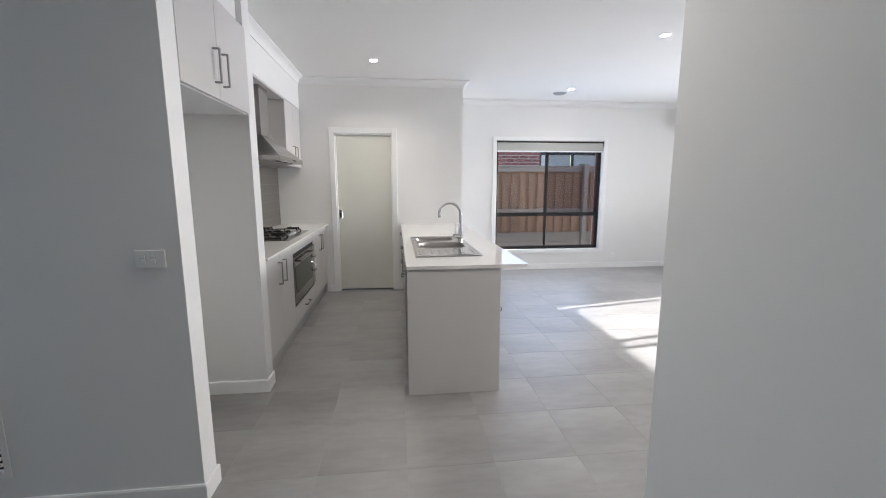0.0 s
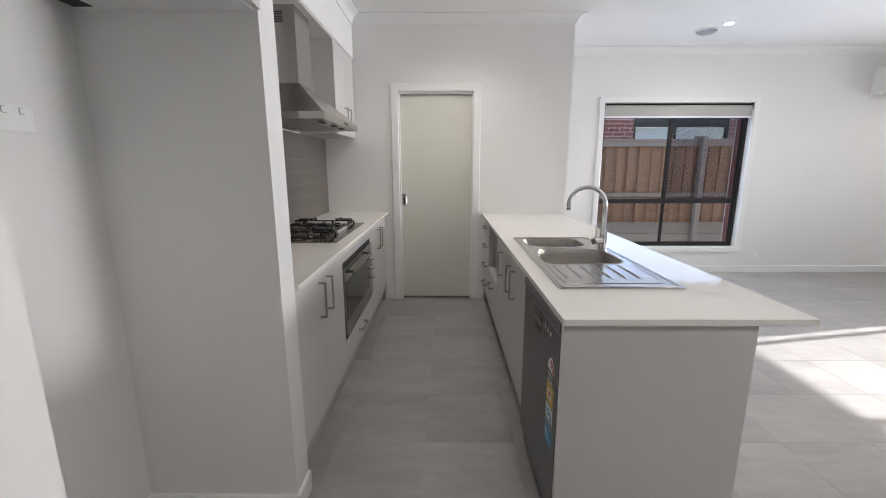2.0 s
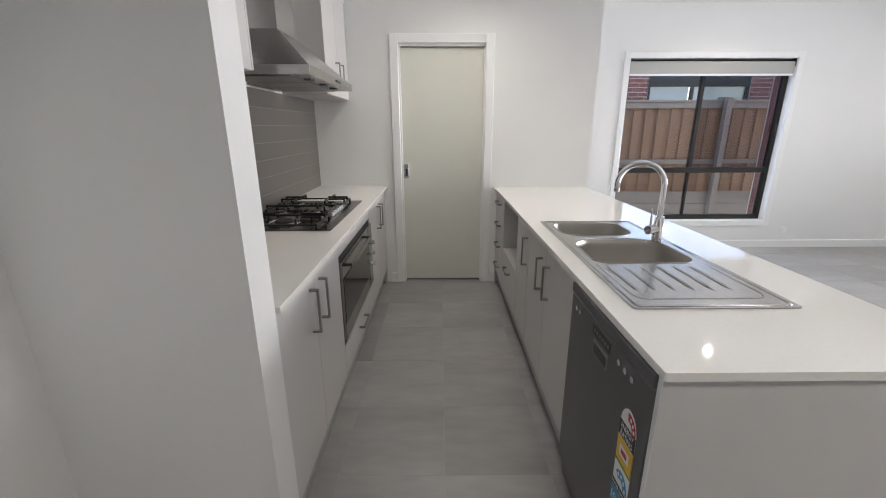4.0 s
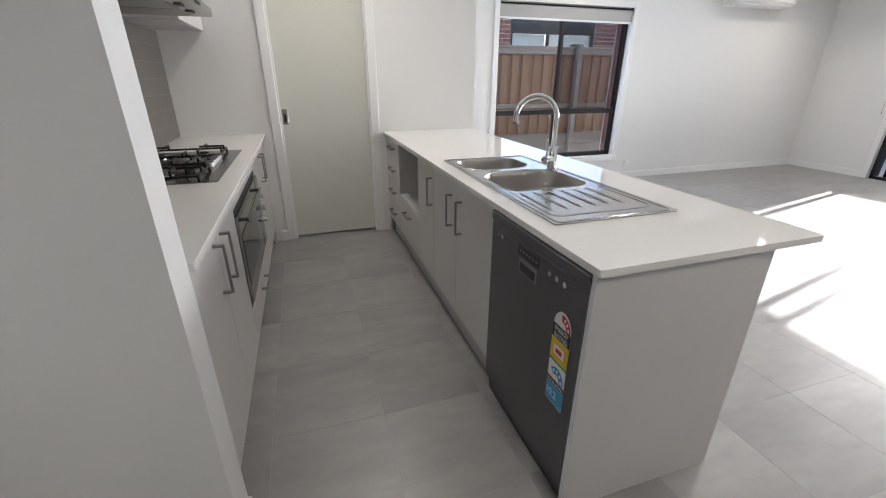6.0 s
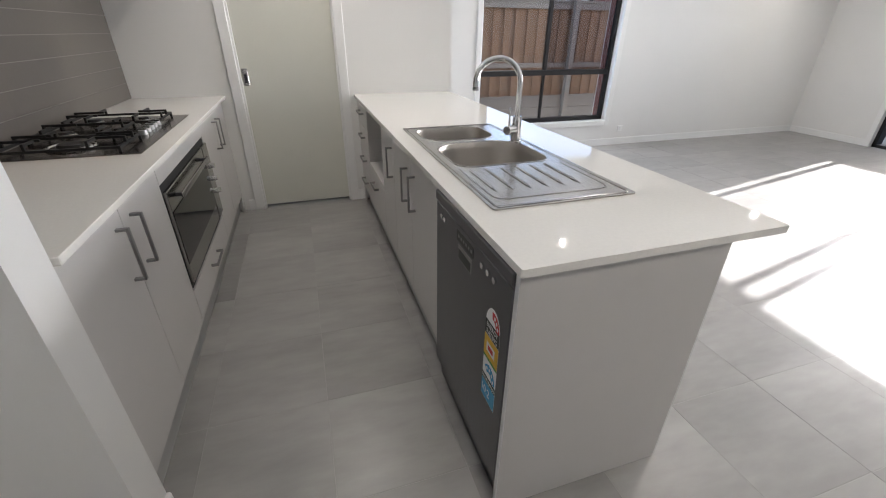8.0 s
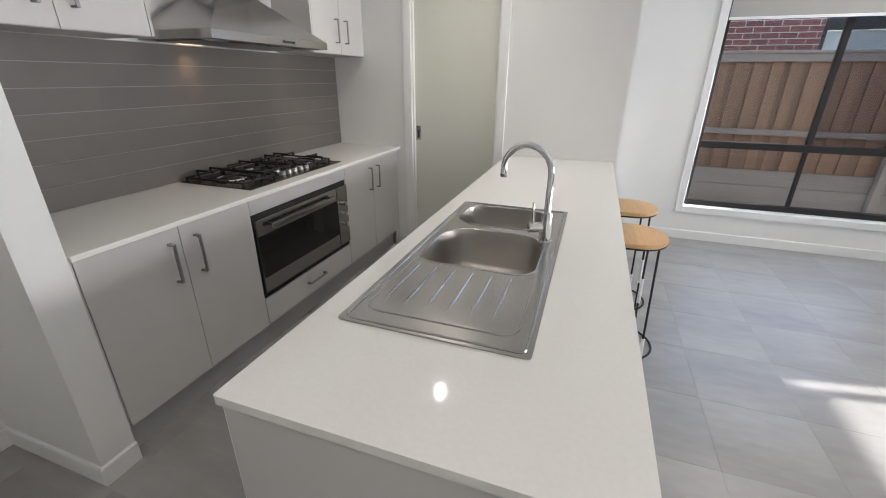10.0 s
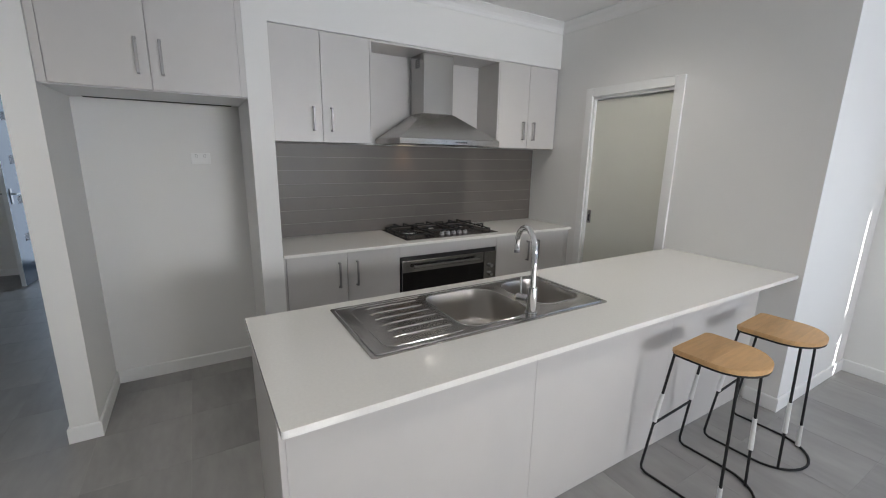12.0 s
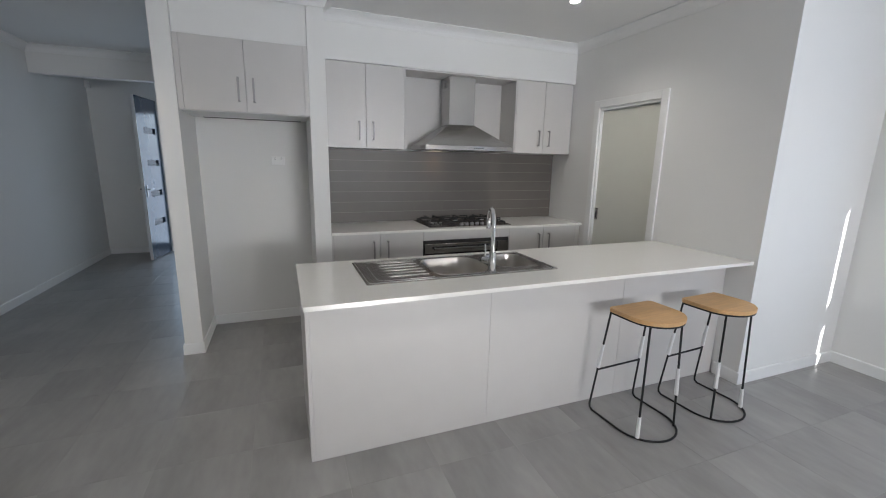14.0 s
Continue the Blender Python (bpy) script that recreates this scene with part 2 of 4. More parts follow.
def prism(bm, pts, axis, a, b):
    """A polygon pushed along an axis from a to b. pts: the two other coordinates in the order of the axes."""
    def at(p, v):
        q = list(p)
        q.insert("xyz".index(axis), v)
        return bm.verts.new(q)
    lo, hi = [at(p, a) for p in pts], [at(p, b) for p in pts]
    bm.faces.new(lo)
    bm.faces.new(hi[::-1])
    for i in range(len(pts)):
        bm.faces.new((lo[i - 1], lo[i], hi[i], hi[i - 1]))
    bmesh.ops.recalc_face_normals(bm, faces=bm.faces)
    return bm


def run(bm, path, profile, closed=False):
    """A moulding along walls. path: plan points with the room on the left. profile: (distance into the room, height)."""
    P = [Vector(p) for p in path]
    c = len(P)
    rings = []
    for i in range(c):
        d1 = (P[i] - P[i - 1]).normalized() if (i or closed) else None
        d2 = (P[(i + 1) % c] - P[i]).normalized() if (i < c - 1 or closed) else None
        d1, d2 = d1 or d2, d2 or d1
        n1, n2 = Vector((-d1.y, d1.x)), Vector((-d2.y, d2.x))
        off = (n1 + n2) / (1 + n1.dot(n2))
        rings.append([bm.verts.new((*(P[i] + off * d), z)) for d, z in profile])
    m = len(profile)
    for i in range(c if closed else c - 1):
        a, b = rings[i], rings[(i + 1) % c]
        for k in range(m):
            bm.faces.new((a[k - 1], a[k], b[k], b[k - 1]))
    if not closed:
        bm.faces.new(rings[0])
        bm.faces.new(rings[-1][::-1])
    bmesh.ops.recalc_face_normals(bm, faces=bm.faces)
    return bm


def link(name, bm, mat, smooth=False):
    me = bpy.data.meshes.new(name)
    bm.to_mesh(me)
    bm.free()
    me.materials.append(mat)
    if smooth:
        me.shade_smooth()
        me.set_sharp_from_angle(angle=radians(35))
    return new(name, me)


def part(name, bm, mat, parent, label="", smooth=False):
    ob = link(name, bm, mat, smooth)
    ob.parent = parent
    return tagged(ob, label)


def piece(name, me, parent, m):
    ob = new(name, me)
    ob.parent = parent
    ob.matrix_basis = m
    return ob


def thing(name, x, y, z, label, category, group="", rz=0):
    ob = new(name)
    ob.empty_display_size = 0.1
    ob.matrix_basis = pose(x, y, z, 0, 0, rz)
    return tagged(ob, label, category, group)


def setting(name, bm, mat, label="", smooth=False):
    return tagged(link(name, bm, mat, smooth), label, "", "", "structure")


def words(name, text, size, m, mat, parent, label=""):
    cu = bpy.data.curves.new("lettering", "FONT")
    cu.body, cu.size, cu.align_x, cu.align_y, cu.extrude = text, size, "CENTER", "CENTER", 0.0002
    tmp = bpy.data.objects.new("lettering", cu)
    me = bpy.data.meshes.new_from_object(tmp)
    bpy.data.objects.remove(tmp)
    me.materials.clear()
    me.materials.append(mat)
    ob = new(name, me)
    ob.parent = parent
    ob.matrix_basis = m
    return tagged(ob, label)


# ---- structure ----
CZ = 2.74          # ceiling
KW, KN = -1.413, 5.855   # kitchen's splashback wall and pantry-door wall
JX, WN = 0.978, 6.965    # the jog's face and the window wall
EX = 7.12          # wall with the sliding door
NH = -0.797       # free end of the hall wall
NF = -0.822        # fronts of the two wall ends beside the fridge space

bm = bmesh.new()
box(bm, -5.3, EX + 0.02, -1.7, WN + 0.02, -0.12, -0.0009)
floor = setting("floor", bm, GROUT, "grey stone-look porcelain floor tiles with pale grout")
bm = bmesh.new()
box(bm, -5.3, EX + 0.2, -1.7, WN + 0.2, CZ, CZ + 0.12)
setting("ceiling", bm, CEIL, "white plasterboard ceiling")

setting("beam_hall", B(-3.72, -3.6, 0.27, 2.10, 2.435, CZ), PAINT, "white plasterboard beam across the hall")
# window wall and its opening
WX0, WX1, WZ0, WZ1 = 1.715, 3.526, 0.335, 2.12
bm = bmesh.new()
box(bm, JX - 0.1, WX0, WN, WN + 0.28, -0.12, CZ)
box(bm, WX1, EX + 0.24, WN, WN + 0.28, -0.12, CZ)
box(bm, WX0, WX1, WN, WN + 0.28, -0.12, WZ0)
box(bm, WX0, WX1, WN, WN + 0.28, WZ1, CZ)
setting("wall_north", bm, PAINT, "white painted plasterboard wall")
# wall with the sliding door
SY0, SY1, SZ = 3.68, 5.87, 2.12
bm = bmesh.new()
box(bm, EX, EX + 0.24, 1.26, SY0, -0.12, CZ)
box(bm, EX, EX + 0.24, SY1, WN, -0.12, CZ)
box(bm, EX, EX + 0.24, SY0, SY1, SZ, CZ)
setting("wall_east", bm, PAINT, "white painted plasterboard wall")
setting("wall_south", B(0.86, EX + 0.24, 1.26, 1.38, -0.12, CZ), PAINT, "white painted plasterboard wall")
setting("wall_passage_east", B(0.84, 0.94, -1.6, 1.38, -0.12, CZ), PAINT, "white painted plasterboard wall")
setting("wall_passage_end", B(-0.85, 0.94, -1.6, -1.5, -0.12, CZ), PAINT, "white painted plasterboard wall")
setting("wall_passage_west", B(-0.85, -0.75, -1.5, 0.27, -0.12, CZ), PAINT, "white painted plasterboard wall")
setting("wall_hall_south", B(-5.24, -0.75, 0.15, 0.27, -0.12, CZ), PAINT, "white painted plasterboard wall")
setting("wall_hall_north", B(-5.24, NH, 2.10, 2.225, -0.12, CZ), PAINT, "white painted plasterboard wall with a narrow free end")
bm = bmesh.new()
FD0, FD1 = 1.12, 2.00
box(bm, -5.30, -5.14, 0.15, FD0, -0.12, CZ)
box(bm, -5.30, -5.14, FD1, 2.225, -0.12, CZ)
box(bm, -5.30, -5.14, FD0, FD1, 2.42, CZ)
setting("wall_hall_end", bm, PAINT, "white painted plasterboard wall round the entry door")
setting("wall_kitchen_west", B(KW - 0.1, KW, 2.225, KN + 0.1, -0.12, CZ), PAINT, "white painted plasterboard wall")
setting("wall_nib", B(KW, NF, 3.12, 3.25, -0.12, CZ), PAINT, "narrow white plasterboard nib wall beside the cooking bench")
setting("bulkhead_kitchen", B(KW, -1.10, 3.25, KN, 2.36, CZ), PAINT, "white plasterboard bulkhead above the wall cabinets")
setting("bulkhead_fridge", B(KW, NF - 0.035, 2.225, 3.12, 2.372, CZ), PAINT, "white plasterboard bulkhead above the fridge cabinet")
# wall with the sliding pantry door, and the jog
DX0, DX1, DZ = -0.682, 0.042, 2.075
bm = bmesh.new()
box(bm, KW, DX0, KN, KN + 0.1, -0.12, CZ)
box(bm, DX1, JX, KN, KN + 0.1, -0.12, CZ)
box(bm, DX0, DX1, KN, KN + 0.1, DZ, CZ)
setting("wall_pantry", bm, PAINT, "white painted plasterboard wall round the pantry door")
setting("wall_jog", B(JX - 0.1, JX, KN + 0.1, WN, -0.12, CZ), PAINT, "white painted plasterboard return wall")
setting("pantry_back", B(DX0 - 0.8, JX - 0.1, KN + 0.45, KN + 0.5, -0.12, CZ), PAINT, "plain wall behind the pantry door")
bm = bmesh.new()
cove = [(0, CZ - 0.08), (0, CZ), (0.08, CZ), (0.08, CZ - 0.008)] + [(0.08 - 0.068 * math.sin(radians(a)), CZ - 0.072 + 0.06 * math.cos(radians(a))) for a in (15, 35, 55, 75)] + [(0.008, CZ - 0.08)]
run(bm, [(EX, 1.38), (EX, WN), (JX, WN), (JX, KN), (-1.10, KN), (-1.10, 3.25), (NF, 3.25), (NF, 2.225), (NH, 2.225), (NH, 2.10), (-3.6, 2.10), (-3.6, 0.27), (-0.75, 0.27), (-0.75, -1.5), (0.84, -1.5), (0.84, 1.38)], cove, True)
setting("cornice", bm, CEIL, "white plaster cove cornice")
base = [(0, 0), (0.012, 0), (0.012, 0.082), (0.008, 0.089), (0, 0.089)]
for pts in ([(NF, 3.25), (NF, 3.12), (KW, 3.12), (KW, 2.225), (NH, 2.225), (NH, 2.10), (-5.14, 2.10)],
            [(-5.14, 1.06), (-5.14, 0.27), (-0.75, 0.27), (-0.75, -1.5), (0.84, -1.5), (0.84, 1.38), (EX, 1.38), (EX, SY0)],
            [(EX, SY1), (EX, WN), (JX, WN), (JX, KN), (0.80, KN)],
            [(0.16, KN), (DX1 + 0.07, KN)], [(DX0 - 0.07, KN), (-0.80, KN)]):
    setting("baseboard", run(bmesh.new(), pts, base), TRIM, "white painted timber skirting board")


def architrave(name, x0, x1, z0, z1, y, w, sill):
    bm = bmesh.new()
    box(bm, x0 - w, x0, y - 0.018, y, z0 - (w if sill else 0), z1 + w, 0.003)
    box(bm, x1, x1 + w, y - 0.018, y, z0 - (w if sill else 0), z1 + w, 0.003)
    box(bm, x0, x1, y - 0.018, y, z1, z1 + w, 0.003)
    if sill:
        box(bm, x0, x1, y - 0.018, y, z0 - w, z0, 0.003)
    return setting(name, bm, TRIM, "white painted timber architrave")


architrave("trim_window", WX0, WX1, WZ0, WZ1, WN, 0.065, True)
architrave("trim_pantry_door", DX0, DX1, 0, DZ, KN, 0.07, False)

# pantry sliding door
door = tagged(new("door_1"), "pale cream painted cavity sliding door, closed", "door", "", "structure")
door.matrix_basis = pose(0, 0, 0)
part("leaf", B(DX0 + 0.012, DX1 + 0.2, KN + 0.03, KN + 0.066, 0.020, DZ - 0.03, 0.002), DOORP, door)
bm = B(DX0, DX0 + 0.014, KN + 0.002, KN + 0.098, 0, DZ)
box(bm, DX1 - 0.012, DX1, KN + 0.002, KN + 0.026, 0, DZ)
box(bm, DX0, DX1, KN + 0.002, KN + 0.026, DZ - 0.022, DZ)
part("jamb", bm, TRIM, door)
bm = B(DX0 + 0.020, DX0 + 0.064, KN + 0.022, KN + 0.032, 0.980, 1.100, 0.004)
pull = part("flush_pull", bm, STEEL, door, "satin metal flush pull")
# dark plate on the pull's face draws the shade of its hollow
part("recess_shade", B(DX0 + 0.034, DX0 + 0.052, KN + 0.0205, KN + 0.0225, 1.0, 1.06), DARKPL, pull)

# window with sliding sashes
win = tagged(new("window_1"), "dark aluminium window with four panes and a fly screen", "window", "", "structure")
FY0, FY1 = WN + 0.065, WN + 0.125
fx0, fx1, fz0, fz1 = WX0 + 0.004, WX1 - 0.004, WZ0 + 0.004, WZ1 - 0.004
MX, TZ = (fx0 + fx1) / 2 - 0.03, 0.925
bm = B(fx0, fx0 + 0.035, FY0, FY1, fz0, fz1)
box(bm, fx1 - 0.035, fx1, FY0, FY1, fz0, fz1)
box(bm, fx0 + 0.035, fx1 - 0.035, FY0, FY1, fz0, fz0 + 0.05)
box(bm, fx0 + 0.035, fx1 - 0.035, FY0, FY1, fz1 - 0.05, fz1)
part("window_frame", bm, ALU, win)
part("transom", B(fx0 + 0.035, fx1 - 0.035, FY0 - 0.012, FY1 - 0.002, TZ - 0.03, TZ + 0.03, 0.004), ALU, win)
part("mullion", B(MX - 0.021, MX + 0.021, FY0 + 0.004, FY1 - 0.006, TZ + 0.03, fz1 - 0.05, 0.003), ALU, win)
part("mullion", B(MX - 0.014, MX + 0.014, FY0 + 0.008, FY1 - 0.008, fz0 + 0.05, TZ - 0.03, 0.003), ALU, win)
for a, b, c, d in ((fx0 + 0.035, MX - 0.02, fz0 + 0.05, TZ - 0.03), (MX + 0.02, fx1 - 0.035, fz0 + 0.05, TZ - 0.03), (fx0 + 0.035, MX - 0.026, TZ + 0.03, fz1 - 0.05), (MX + 0.026, fx1 - 0.035, TZ + 0.03, fz1 - 0.05)):
    screened = c > TZ and a > MX
    p = part("pane", B(a, b, FY0 + 0.03, FY0 + 0.034, c, d), SCREENED if screened else GLASS, win, "pane darkened by a fly screen" if screened else "")
    p.visible_shadow = False
part("latch", B(fx1 - 0.044, fx1 - 0.018, FY0 - 0.02, FY0, 1.35, 1.44, 0.004), DARKPL, win)
bm = B(WX0, WX1, WN - 0.004, FY0, WZ0 - 0.001, WZ0 + 0.003)
box(bm, WX0, WX0 + 0.003, WN + 0.001, FY0, WZ0, WZ1)
box(bm, WX1 - 0.003, WX1, WN + 0.001, FY0, WZ0, WZ1)
part("window_reveal", bm, TRIM, win, "white painted reveal")
bm = B(WX0, WX0 + 0.004, FY1 + 0.001, WN + 0.262, WZ0, WZ1)
box(bm, WX1 - 0.004, WX1, FY1 + 0.001, WN + 0.262, WZ0, WZ1)
box(bm, WX0 + 0.004, WX1 - 0.004, FY1 + 0.001, WN + 0.262, WZ0, WZ0 + 0.006)
part("outer_reveal", bm, BRICK, win, "red brick outer reveal")
blind = thing("roller_blind", (WX0 + WX1) / 2, WN + 0.03, 2.07, "pale grey roller blind, rolled up at the window head", "blind")
hw = (WX1 - WX0) / 2 - 0.012
part("roller", cyl(bmesh.new(), (-hw, 0, 0.0), (hw, 0, 0.0), 0.026, n=20), BLIND, blind, smooth=True)
part("fabric", B(-hw, hw, -0.026, -0.024, -0.105, 0.0), BLIND, blind)
part("bottom_rail", B(-hw, hw, -0.032, -0.018, -0.125, -0.105, 0.003), PLASTIC, blind, "pale bottom rail")
for s in (-1, 1):
    part("bracket", B(s * hw, s * (hw + 0.008), -0.03, 0.03, -0.03, 0.05), DARKPL, blind)

# sliding glass door
slide = tagged(new("door_2"), "dark aluminium sliding glass door to the yard", "glass door", "", "structure")
X0, X1 = EX + 0.05, EX + 0.17
bm = B(X0, X1, SY0, SY0 + 0.045, 0, SZ)
box(bm, X0, X1, SY1 - 0.045, SY1, 0, SZ)
box(bm, X0, X1, SY0, SY1, SZ - 0.05, SZ)
box(bm, X0, X1, SY0, SY1, -0.004, 0.035)
part("door_frame", bm, ALU, slide)
for a, b, xa in ((SY0 + 0.045, 4.74, X0 + 0.012), (4.53, SY1 - 0.12, X0 + 0.065)):
    bm = B(xa, xa + 0.036, a, a + 0.058, 0.036, SZ - 0.05)
    box(bm, xa, xa + 0.036, b - 0.058, b, 0.036, SZ - 0.05)
    box(bm, xa, xa + 0.036, a, b, 0.036, 0.11)
    box(bm, xa, xa + 0.036, a, b, SZ - 0.11, SZ - 0.05)
    sash = part("sash", bm, ALU, slide)
    p = part("pane", B(xa + 0.016, xa + 0.02, a + 0.058, b - 0.058, 0.11, SZ - 0.11), DUSTY, sash)
    p.visible_shadow = False
bm = bmesh.new()
w = 0.065
box(bm, EX - 0.018, EX, SY0 - w, SY0, 0, SZ + w)
box(bm, EX - 0.018, EX, SY1, SY1 + w, 0, SZ + w)
box(bm, EX - 0.018, EX, SY0, SY1, SZ, SZ + w)
setting("trim_sliding_door", bm, TRIM, "white painted timber architrave")

cord = thing("blind_cord", EX - 0.006, 5.985, 0.87, "thin grey blind cord hanging beside the glass door", "cord")
part("string", cyl(bmesh.new(), (0, 0, 0.04), (0.003, 0.02, 1.38), 0.0022, n=6), NICKEL, cord, "", True)
part("weight", cyl(bmesh.new(), (0, 0, 0), (0, 0, 0.04), 0.0055, 0.004, n=8), NICKEL, cord, "", True)

# entry door, standing open
entry = tagged(new("door_3"), "dark glossy entry door with four small glass slots, open", "door", "", "structure")
entry.matrix_basis = pose(-5.135, 1.10, 0, 0, 0, -8)
bm = bmesh.new()
slots = [(z, z + 0.09) for z in (0.505, 0.94, 1.39, 1.86)]
LW, LH = 0.70, 2.37
plate(bm, [(0, 0.012), (LW, 0.012), (LW, LH), (0, LH)], [[(0.13, z0), (0.52, z0), (0.52, z1), (0.13, z1)] for z0, z1 in slots], -0.02, 0.02)
bmesh.ops.rotate(bm, matrix=Matrix.Rotation(radians(90), 3, "X"), verts=bm.verts)
part("leaf", bm, FRONTD, entry)
part("edge_strip", B(LW, LW + 0.004, -0.02, 0.02, 0.012, LH), TRIM, entry, "white door edge")
for z0, z1 in slots:
    part("glass_slot", B(0.13, 0.52, -0.003, 0.003, z0, z1), GLASS, entry)
bm = B(0.615, 0.655, 0.02, 0.028, 0.95, 1.12, 0.003)
cyl(bm, (0.635, 0.02, 1.06), (0.635, 0.07, 1.06), 0.009)
cyl(bm, (0.635, 0.066, 1.06), (0.52, 0.066, 1.06), 0.009)
cyl(bm, (0.635, -0.02, 1.06), (0.635, -0.07, 1.06), 0.009)
cyl(bm, (0.635, -0.066, 1.06), (0.52, -0.066, 1.06), 0.009)
part("lever_handle", bm, NICKEL, entry, "satin lever handle", True)
bm = B(-5.32, -5.12, FD0 - 0.004, FD0 + 0.03, 0, 2.42)
box(bm, -5.32, -5.12, FD1 - 0.03, FD1 + 0.004, 0, 2.42)
box(bm, -5.32, -5.12, FD0, FD1, 2.39, 2.424)
setting("door_frame_entry", bm, TRIM, "white painted entry door frame")

# ---- kitchen: cabinets ----
BZ, BT = 0.90, 0.022   # island benchtop height, and the thickness of both
CB = 0.917             # cooking benchtop height


def pull_handle(parent, x, y, z, length, out, along="z", across=0.0):
    """A flat bow handle. out: the side to which it stands off in x; along: its run."""
    bm = bmesh.new()
    s, w, h, d = 0.004, 0.007, length / 2, 0.031 * out
    if along == "z":
        box(bm, x + d - s * out, x + d + s * out, y - w, y + w, z - h, z + h, 0.0012)
        for k in (-1, 1):
            box(bm, x, x + d - s * out, y - w, y + w, z + k * (h - s) - s, z + k * (h - s) + s)
    else:
        box(bm, x + d - s * out, x + d + s * out, y - h, y + h, z - w, z + w, 0.0012)
        for k in (-1, 1):
            box(bm, x, x + d - s * out, y + k * (h - s) - s, y + k * (h - s) + s, z - w, z + w)
    return part("handle", bm, NICKEL, parent, "satin metal bow handle")


def cabinet(name, label, y0, y1, z0, z1, xb, xf, fronts, out, kick=0.0, mat=None, group="", body=True):
    """A cabinet along a wall in y. xb, xf: back and front planes. fronts: (y0, y1, z0, z1, handle y, handle z, length, run)."""
    mat = mat or LAMI
    c = thing(name, (xb + xf) / 2, (y0 + y1) / 2, 0 if kick else z0, label, "cabinet", group)
    ox, oy, oz = c.matrix_basis.translation
    fo = xf - out * 0.018
    if body:
        part("body", B(xb - ox, fo - ox, y0 - oy, y1 - oy, z0 - oz, z1 - oz), LAMI_EDGE, c)
    if kick:
        part("kickboard", B(fo - out * 0.035 - ox, fo - out * 0.020 - ox, y0 - oy, y1 - oy, 0.0 - oz, z0 - oz), KICK, c, "grey kickboard")
    for a, b, lo, hi, hy, hz, hl, al in fronts:
        nm = "door" if al == "z" else "drawer_front"
        d = part(nm, B(fo + out * 0.001 - ox, xf - ox, a + 0.0015 - oy, b - 0.0015 - oy, lo + 0.0015 - oz, hi - 0.0015 - oz, 0.0012), mat, c)
        if hl:
            pull_handle(d, xf - ox, hy - oy, hz - oz, hl, out, al)
    return c


CF = -0.842    # fronts of the cooking run
DT = BZ - BT - 0.004
DC = CB - BT - 0.004
cabinet("base_cabinet", "grey laminate base cabinet with two doors below the cooking bench", 3.268, 4.078, 0.14, DC, KW + 0.003, CF,
        [(3.268, 3.673, 0.14, DC, 3.615, 0.735, 0.18, "z"), (3.673, 4.078, 0.14, DC, 3.742, 0.735, 0.18, "z")], 1, 0.14, group="base cabinets")
cabinet("base_cabinet", "grey laminate base cabinet with two doors below the cooking bench", 4.99, 5.80, 0.14, DC, KW + 0.003, CF,
        [(4.99, 5.395, 0.14, DC, 5.335, 0.735, 0.18, "z"), (5.395, 5.80, 0.14, DC, 5.455, 0.735, 0.18, "z")], 1, 0.14, group="base cabinets")
c = cabinet("oven_cabinet", "grey laminate oven housing with a drawer under the oven", 4.08, 4.988, 0.14, 0.308, KW + 0.003, CF,
            [(4.08, 4.988, 0.14, 0.308, 4.54, 0.235, 0.18, "y")], 1, 0.14)
o = c.matrix_basis.translation
part("top_rail", B(CF - 0.018 - o.x, CF - o.x, 4.08 - o.y, 4.988 - o.y, 0.806, DC), LAMI, c)
part("back", B(KW + 0.003 - o.x, KW + 0.02 - o.x, 4.08 - o.y, 4.988 - o.y, 0.309, DC), LAMI_EDGE, c)
f = thing("filler_panel", CF, 3.259, 0, "narrow grey laminate filler strip beside the nib wall", "panel")
part("strip", B(-0.018, -0.002, -0.008, 0.008, 0.14, DC), LAMI, f)
f = thing("filler_panel", CF, 5.828, 0, "narrow grey laminate filler strip beside the pantry wall", "panel")
part("strip", B(-0.018, -0.002, -0.026, 0.026, 0.0, DC), LAMI, f)

bench = thing("benchtop", -1.1, 4.55, CB - BT, "pale speckled engineered stone benchtop over the cooking cabinets", "benchtop")
part("slab", B(KW + 0.002 + 1.1, -0.806 + 1.1, 3.252 - 4.55, KN - 0.002 - 4.55, 0, BT, 0.002), STONE, bench)

# wall cabinets and the open niche for the hood
UF, UB, UT = -1.102, 1.635, 2.357
for a, b in ((3.253, 3.968), (5.152, KN - 0.003)):
    m = (a + b) / 2
    t0, t1 = (a + 0.012, b) if a < 4 else (a, b - 0.022)
    cm = (t0 + t1) / 2
    near = "the nib wall" if a < 4 else "the pantry wall"
    c = cabinet("wall_cabinet", "grey laminate wall cabinet with two doors beside " + near, a, b, UB, UT, KW + 0.003, UF,
                [(t0, cm, UB, UT, cm - 0.062, UB + 0.155, 0.16, "z"), (cm, t1, UB, UT, cm + 0.062, UB + 0.155, 0.16, "z")], 1, group="wall cabinets")
niche = thing("hood_surround", -1.26, 4.56, 1.64, "grey laminate open surround round the cooker hood", "cabinet")
part("side_panel", B(KW + 1.263, UF + 1.26, 3.9695 - 4.56, 3.984 - 4.56, 0, 0.717), LAMI, niche)
part("side_panel", B(KW + 1.263, UF + 1.26, 5.136 - 4.56, 5.1505 - 4.56, 0, 0.717), LAMI, niche)
part("top_panel", B(KW + 1.263, UF + 1.26, 3.9845 - 4.56, 5.1355 - 4.56, 0.701, 0.717), LAMI, niche)
